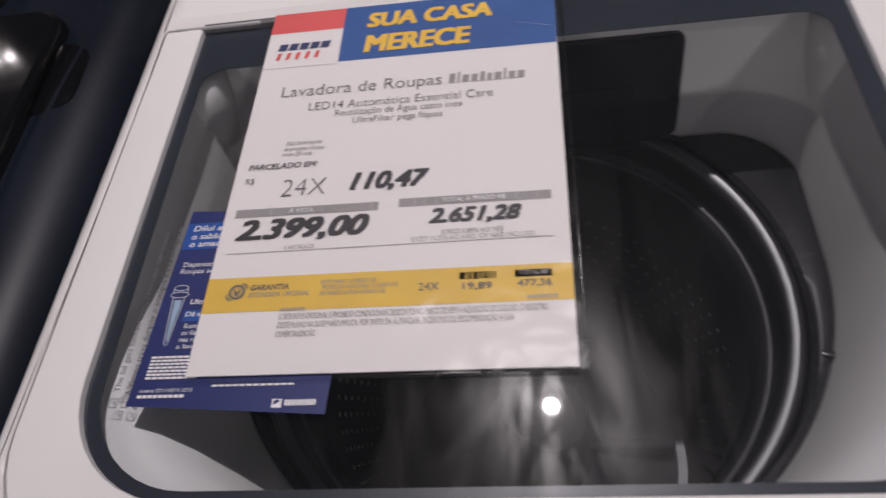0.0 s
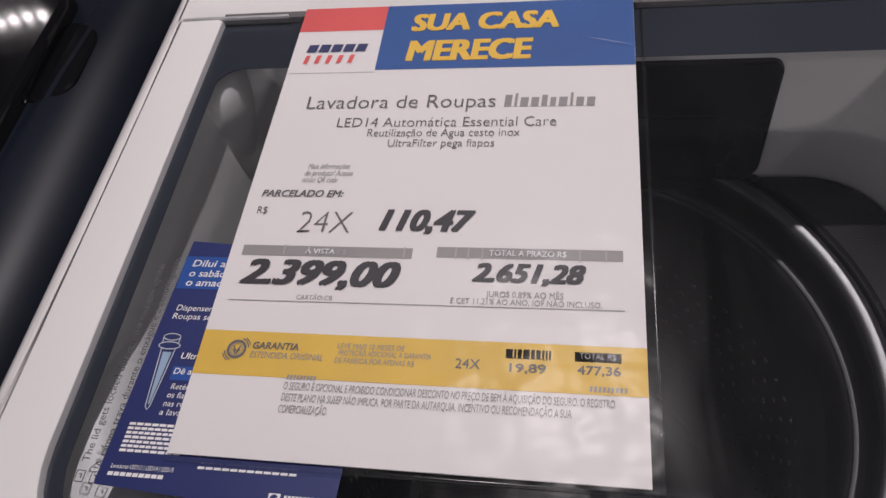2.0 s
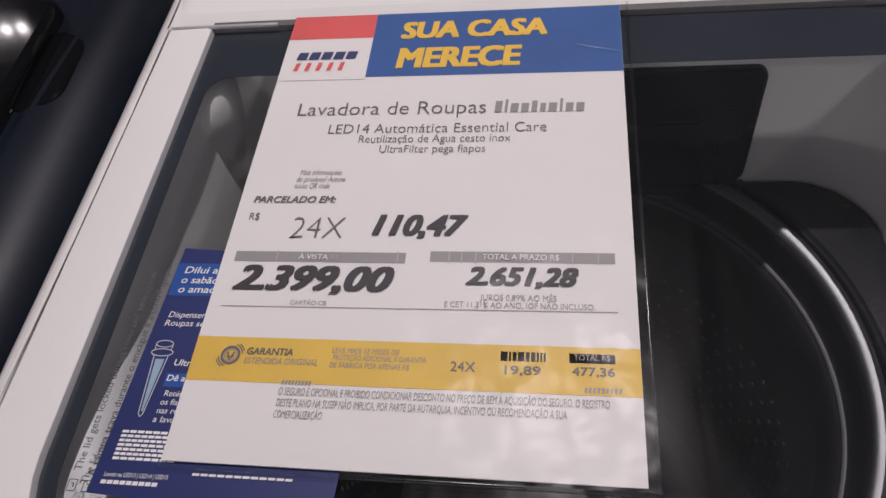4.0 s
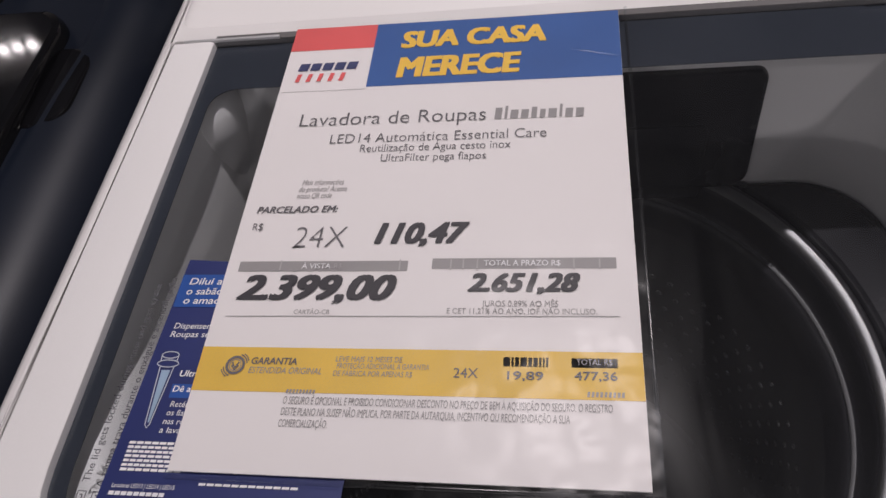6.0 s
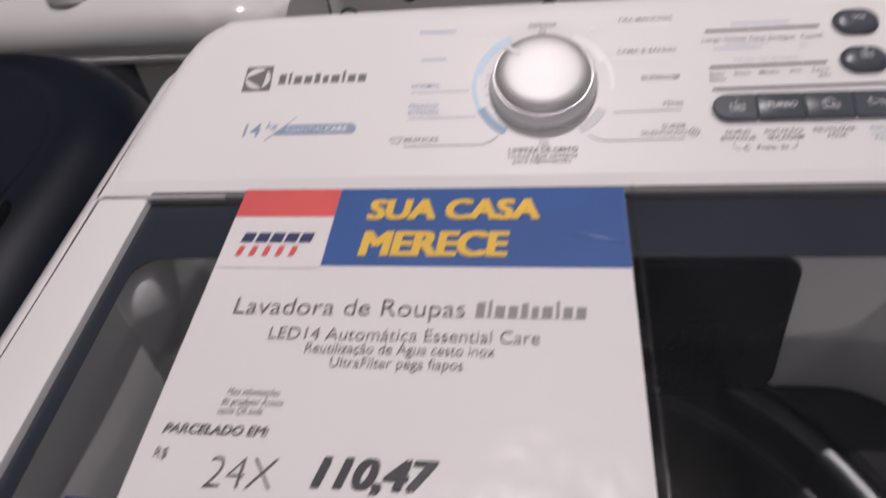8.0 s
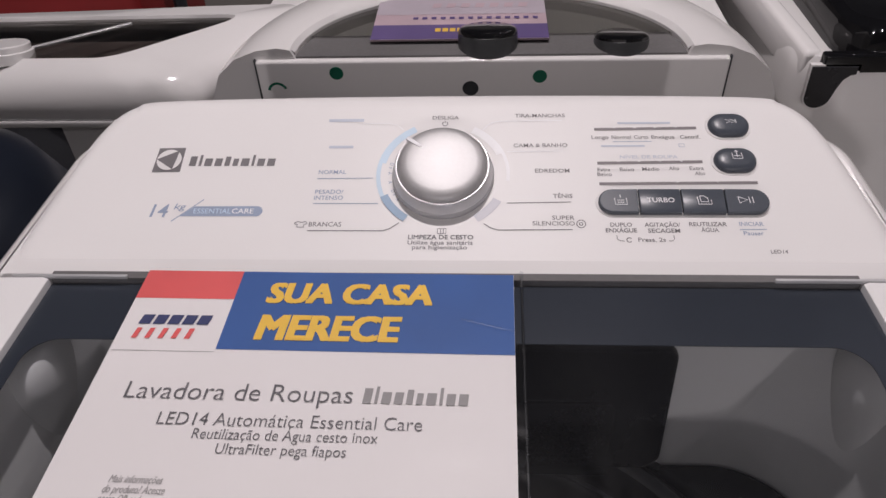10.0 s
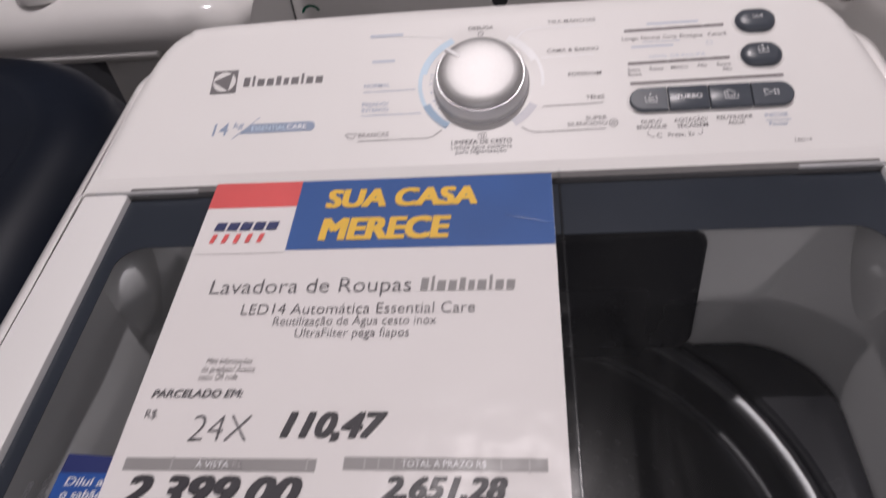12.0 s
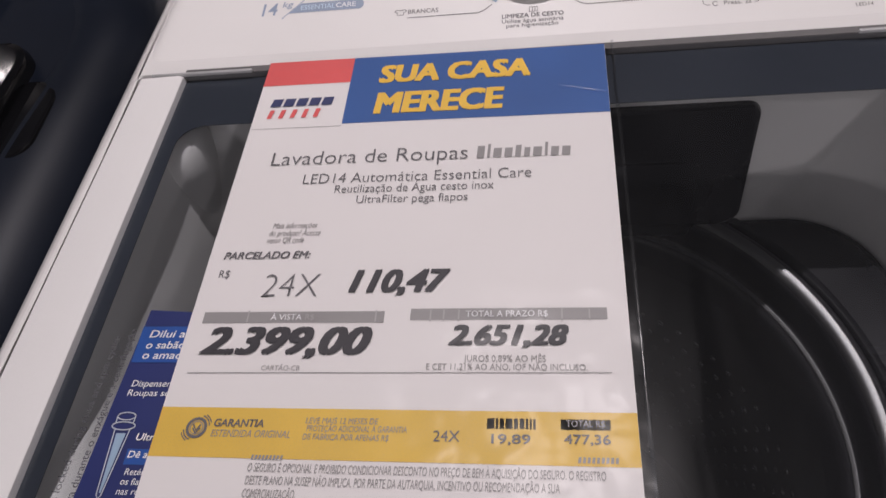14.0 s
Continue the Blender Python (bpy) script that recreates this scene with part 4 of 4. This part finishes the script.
part("sleeve_crease", moved(box(0, 0.030, -0.0004, 0.0004, -0.0002, 0.0003, 0.0002, 2), PM @ crease @ Matrix.Rotation(radians(-16), 4, "Z")), EDGE, tag)

# ---- the dark washing machine beside it ----
dark = thing("washing_machine", (-0.62, -0.08, 0), "dark navy washing machine with a black glass lid", "washing machine")
D_OUT = rrect(-0.96, -0.297, -0.43, 0.30, 0.05, 0.17)
part("cabinet", loft([at_z(D_OUT, 0.03), at_z(D_OUT, 0.80), at_z(inset(D_OUT, 0.006), 0.845), at_z(inset(D_OUT, 0.022), 0.880), at_z(inset(D_OUT, 0.045), 0.896), at_z(inset(D_OUT, 0.075), 0.902), at_z(inset(D_OUT, 0.085), 0.900)], True, True, True), NAVY_PAINT, dark, "dark navy painted cabinet")
part("lid", slab(rrect(-0.90, -0.384, -0.40, 0.10, 0.06, 0.03), 0.895, 0.914, 0.008), BLACK_CAP, dark, "black glossy glass lid")
part("console", moved(slab(rrect(-0.90, -0.47, 0.115, 0.235, 0.03, 0.05), 0.895, 0.925, 0.012), Matrix.Identity(4)), BLACK, dark, "black control console")
part("finger_recess", moved(slab(rrect(-0.405, -0.352, -0.028, 0.062, 0.026, 0.026), 0.890, 0.9015, 0.003), Matrix.Identity(4)), BLACK_CAP, dark, "rounded black finger recess")

# ---- machines of the row behind, seen from their backs ----
def back_tag(x, y, z, turn, m_label):
    th = thing("price_tag", (x, y, z), m_label, "price tag", "price tags on the rear row")
    m = pose(x, y, z + 0.002, 0, 0, turn)
    sh = part("paper", moved(box(-0.100, 0.100, -0.125, 0.125, -0.001, 0.001), m), PINK_PRINT, th)
    part("printed_field", moved(flat(-0.100, 0.100, 0.088, 0.1245, 0.0014), m), PURPLE_PRINT, sh, smooth=False)
    bars(-62, 98, 92, 9, 11, INK_GOLD, sh, m, 1.8)
    bars(-90, 68, 150, 6, 14, PURPLE_PRINT, sh, m, 1.8, 0, 0.45)
    bars(-80, 30, 120, 12, 7, PINK_PRINT, sh, m, 1.8, 2, 0.4)
    part("printed_field", moved(flat(-0.100, 0.100, -0.1245, 0.06, 0.0014), m), LILAC_PRINT, sh, smooth=False)
    return th


rear = thing("washing_machine", (0.04, 0.76, 0), "white washing machine seen from its back, with two dark knobs", "washing machine")
RX = 0.041
part("cabinet", slab(rrect(RX - 0.318, RX + 0.318, 0.434, 1.08, 0.05, 0.05), 0.03, 0.80), WHITE_SHELL, rear)


def arch(ax, ay, z, n=40):
    """Half an ellipse that opens towards the washer in front."""
    return [Vector((RX + ax * math.cos(radians(180 - 180 * i / n)), 0.441 + ay * math.sin(radians(180 * i / n)), z)) for i in range(n + 1)]


part("top_cover", loft([arch(ax, ay * 0.86, z) for ax, ay, z in ((0.2135, 0.183, 0.845), (0.2135, 0.185, 0.866), (0.218, 0.192, 0.8715), (0.232, 0.212, 0.874), (0.256, 0.245, 0.871), (0.282, 0.30, 0.861), (0.304, 0.38, 0.842), (0.316, 0.46, 0.815), (0.320, 0.50, 0.78))], False), WHITE, rear, "glossy white plastic top cover")
for side in (-1, 1):
    prof = [(0.2135, 0.862), (0.218, 0.8715), (0.232, 0.874), (0.256, 0.871), (0.282, 0.861), (0.304, 0.842), (0.316, 0.815), (0.320, 0.78), (0.320, 0.60), (0.2135, 0.60)]
    part("corner_cover", moved(slab([Vector((side * x, z, 0)) for x, z in prof], 0, 0.006), pose(RX, 0.442, 0, 90, 0, 0)), WHITE, rear)
part("rear_panel", box(RX - 0.2575, RX + 0.2575, 0.4295, 0.440, 0.60, 0.861, 0.003), WHITE, rear, "white plastic back panel")
part("seam", box(RX - 0.2590, RX - 0.2577, 0.4315, 0.436, 0.60, 0.862), TRIM, rear)
part("seam", box(RX + 0.2577, RX + 0.2590, 0.4315, 0.436, 0.60, 0.862), TRIM, rear)
strip = [Vector((RX + x, y, 0)) for x, y in ((-0.2565, 0.4405), (0.2565, 0.4405), (0.214, 0.462), (0.20, 0.49), (-0.20, 0.49), (-0.214, 0.462))]
part("console_strip", slab(strip, 0.852, 0.862, 0.0008), STRIP_GREY, rear, "grey glossy console strip")
part("inner_deck", slab([Vector((p.x, p.y, 0)) for p in arch(0.2145, 0.158, 0)], 0.80, 0.8475), BOWL, rear)
part("lid_glass", slab([Vector((p.x, max(p.y, 0.485), 0)) for p in arch(0.213, 0.157, 0)], 0.858, 0.8635, 0.001), BACK_GLASS, rear, "clear grey glass lid")
for kx, r_, h_ in ((0.040, 0.0335, 0.0300), (0.187, 0.0300, 0.0215)):
    lean = pose(kx, 0.463, 0.8525, -15, 0, 0)
    kb = part("knob", moved(lathe(0, 0, [(r_, 0.0), (r_ * 0.99, h_ * 0.70), (r_ * 0.975, h_ * 0.72)], 40), lean), KNOB_DARK, rear, "dark grey round knob")
    part("knob_cap", moved(lathe(0, 0, [(r_ * 0.985, h_ * 0.70), (r_ * 0.975, h_ * 0.84), (r_ * 0.90, h_ * 0.94), (r_ * 0.72, h_), (0.001, h_ * 1.01)], 40), lean), BLACK_CAP, kb, "black mirror-finish cap")


def sticker(x, z):
    bm = loft([circle(0, 0, 0.0078, 28), at_z(circle(0, 0, 0.0076, 28), 0.0005)], True, True, True)
    ob = part("round_sticker", moved(bm, pose(x, 0.4293, z, 90, 0, 0)), GREEN, None)
    return tagged(ob, "small round green sticker on the white back panel", "sticker", "green stickers")


sticker(-0.127, 0.847)
sticker(0.097, 0.841)
part("moulded_hole", moved(lathe(0, 0, [(0.009, 0), (0.0085, 0.0006), (0.001, 0.0007)], 24), pose(0.021, 0.4294, 0.827, 90, 0, 0)), TRIM, rear)
part("arrow_print", moved(stroke(arc_pts(0, 0, 0.010, 20, 170, 14), 0.003, 0), pose(-0.196, 0.4292, 0.825, 90, 0, 0)), GREEN, rear, smooth=False)
back_tag(0.008, 0.592, 0.8645, 180, "pink and purple price sheet lying on the rear glass lid")

left_rear = thing("washing_machine", (-0.64, 0.80, 0), "white washing machine seen from its back, with a grey rear panel", "washing machine")
LX = -0.645
L_OUT = [Vector((p.x + max(0.0, p.y - 0.50) * 0.70 * (p.x > LX), p.y, 0)) for p in rrect(LX - 0.34, LX + 0.345, 0.47, 0.70, 0.05, 0.05)]
part("cabinet", slab(inset(L_OUT, 0.02), 0.03, 0.758), WHITE_SHELL, left_rear)
part("lower_body", box(LX - 0.33, LX + 0.33, 0.66, 1.10, 0.03, 0.56, 0.03), WHITE_SHELL, left_rear)
part("rear_panel", box(LX - 0.25, LX + 0.232, 0.484, 0.498, 0.15, 0.752, 0.003), GREY_PANEL, left_rear, "dark grey metal back panel")
L_IN = [Vector((p.x + (p.y - 0.58) * 1.2, p.y, 0)) for p in rrect(LX - 0.265, LX + 0.285, 0.522, 0.645, 0.02, 0.03)]
part("top_cover", loft([at_z(inset(L_OUT, 0.02), 0.755), at_z(inset(L_OUT, 0.006), 0.760), at_z(inset(L_OUT, 0.001), 0.772), at_z(inset(L_OUT, 0.004), 0.790), at_z(inset(L_OUT, 0.016), 0.806), at_z(inset(L_OUT, 0.04), 0.817), at_z(L_IN, 0.822), at_z(inset(L_IN, 0.006), 0.81)]), WHITE, left_rear, "glossy white rounded top cover")
part("cover_lip", box(LX - 0.23, LX + 0.225, 0.4695, 0.48, 0.752, 0.764, 0.004), WHITE, left_rear)
part("inner_deck", slab(inset(L_IN, 0.004), 0.76, 0.785), DECK_REFLECTION, left_rear)
part("lid_glass", slab(inset(L_IN, 0.005), 0.812, 0.818, 0.001), BACK_GLASS, left_rear, "dark tinted glass lid")
part("crossbar", moved(box(-0.085, 0.085, -0.003, 0.003, 0.815, 0.8188, 0.001), pose(LX + 0.13, 0.585, 0, 0, 0, 33)), KNOB_SIDE, left_rear)
lean = pose(-0.575, 0.535, 0.8125, -14, 0, 0)
kn = part("knob", moved(lathe(0, 0, [(0.036, 0), (0.036, 0.0125), (0.0345, 0.0135)], 40), lean), WHITE, left_rear, "white round knob")
part("knob_cap", moved(lathe(0, 0, [(0.0335, 0.0135), (0.0335, 0.0205), (0.032, 0.0220), (0.001, 0.0222)], 40), lean), WHITE, kn)

right_rear = thing("washing_machine", (0.74, 0.82, 0), "white washing machine with a dark lid and finger scoop", "washing machine")
QX = 0.735
Q_OUT = rrect(QX - 0.335, QX + 0.335, 0.47, 1.16, 0.06, 0.10)
part("cabinet", slab(inset(Q_OUT, 0.004), 0.03, 0.76), WHITE_SHELL, right_rear)
part("top_cover", loft([at_z(Q_OUT, 0.755), at_z(Q_OUT, 0.80), at_z(inset(Q_OUT, 0.003), 0.818), at_z(inset(Q_OUT, 0.008), 0.827), at_z(inset(Q_OUT, 0.02), 0.830)], True, True, True), WHITE, right_rear)
part("lid", slab(rrect(QX - 0.30, QX + 0.31, 0.476, 1.10, 0.04, 0.12), 0.826, 0.872, 0.02), BLACK_CAP, right_rear, "dark glossy glass lid")
part("side_rail", moved(box(-0.011, 0.011, 0, 0.56, -0.04, 0.009, 0.007, 4), pose(QX - 0.318, 0.50, 0.822, 2, 0, 5)), WHITE, right_rear)


def drop(w, h):
    """A drop outline: a round foot and a wide flat top."""
    low = arc_pts(0, -h * 0.32, w * 0.42, 190, 350, 14)
    return [Vector((a, b, 0)) for a, b in [(-w * 0.46, h * 0.5)] + low + [(w * 0.5, -h * 0.1), (w * 0.62, h * 0.16), (w * 0.8, h * 0.28), (w * 0.95, h * 0.30), (w * 0.95, h * 0.5)]]


SC = pose(0.420, 0.470, 0.806, 90, 0, 0)
part("scoop_rim", moved(slab([p * 1.09 for p in drop(0.036, 0.046)], -0.004, 0.0015, 0.0005), SC), WHITE, right_rear)
part("finger_scoop", moved(slab(drop(0.036, 0.046), -0.004, 0.0028, 0.001), SC), BLACK, right_rear, "dark drop-shaped finger scoop")

part("lid_lip", box(0.415, QX + 0.30, 0.4685, 0.482, 0.8195, 0.842, 0.003), BLACK_CAP, right_rear)

# ---- far things on the store floor ----
stand = thing("display_stand", (-1.45, 1.75, 0), "red display stand on the store floor", "display stand")
part("board", box(-2.3, -0.88, 1.55, 2.0, 0.05, 0.60, 0.01), RED, stand)
part("plinth", box(-2.25, -0.92, 1.58, 1.97, 0, 0.05), TRIM, stand)
bag = thing("shopping_bag", (-1.1, 1.62, 0.6), "black bundle lying on the red stand", "bag")
part("bundle", slab(rrect(-1.17, -1.0, 1.56, 1.76, 0.05, 0.05), 0.601, 0.70, 0.04), BLACK, bag)
post = thing("barrier_post", (-0.80, 1.62, 0), "slim dark metal barrier post", "post")
part("pole", lathe(-0.80, 1.62, [(0.018, 0.01), (0.018, 0.80), (0.001, 0.81)], 20), TRIM, post)
part("base", lathe(-0.80, 1.62, [(0.10, 0), (0.10, 0.008), (0.03, 0.02), (0.018, 0.03)], 28), TRIM, post)
dk = thing("appliance", (1.25, 1.7, 0), "black kitchen appliance on the store floor", "appliance")
part("case", box(0.75, 1.5, 1.45, 2.0, 0, 0.62, 0.02), BLACK, dk)
ct = thing("carton", (1.0, 1.68, 0.62), "orange cardboard carton on a black appliance", "carton")
part("box_body", box(0.86, 1.25, 1.55, 1.85, 0.62, 0.72, 0.004), ORANGE, ct)
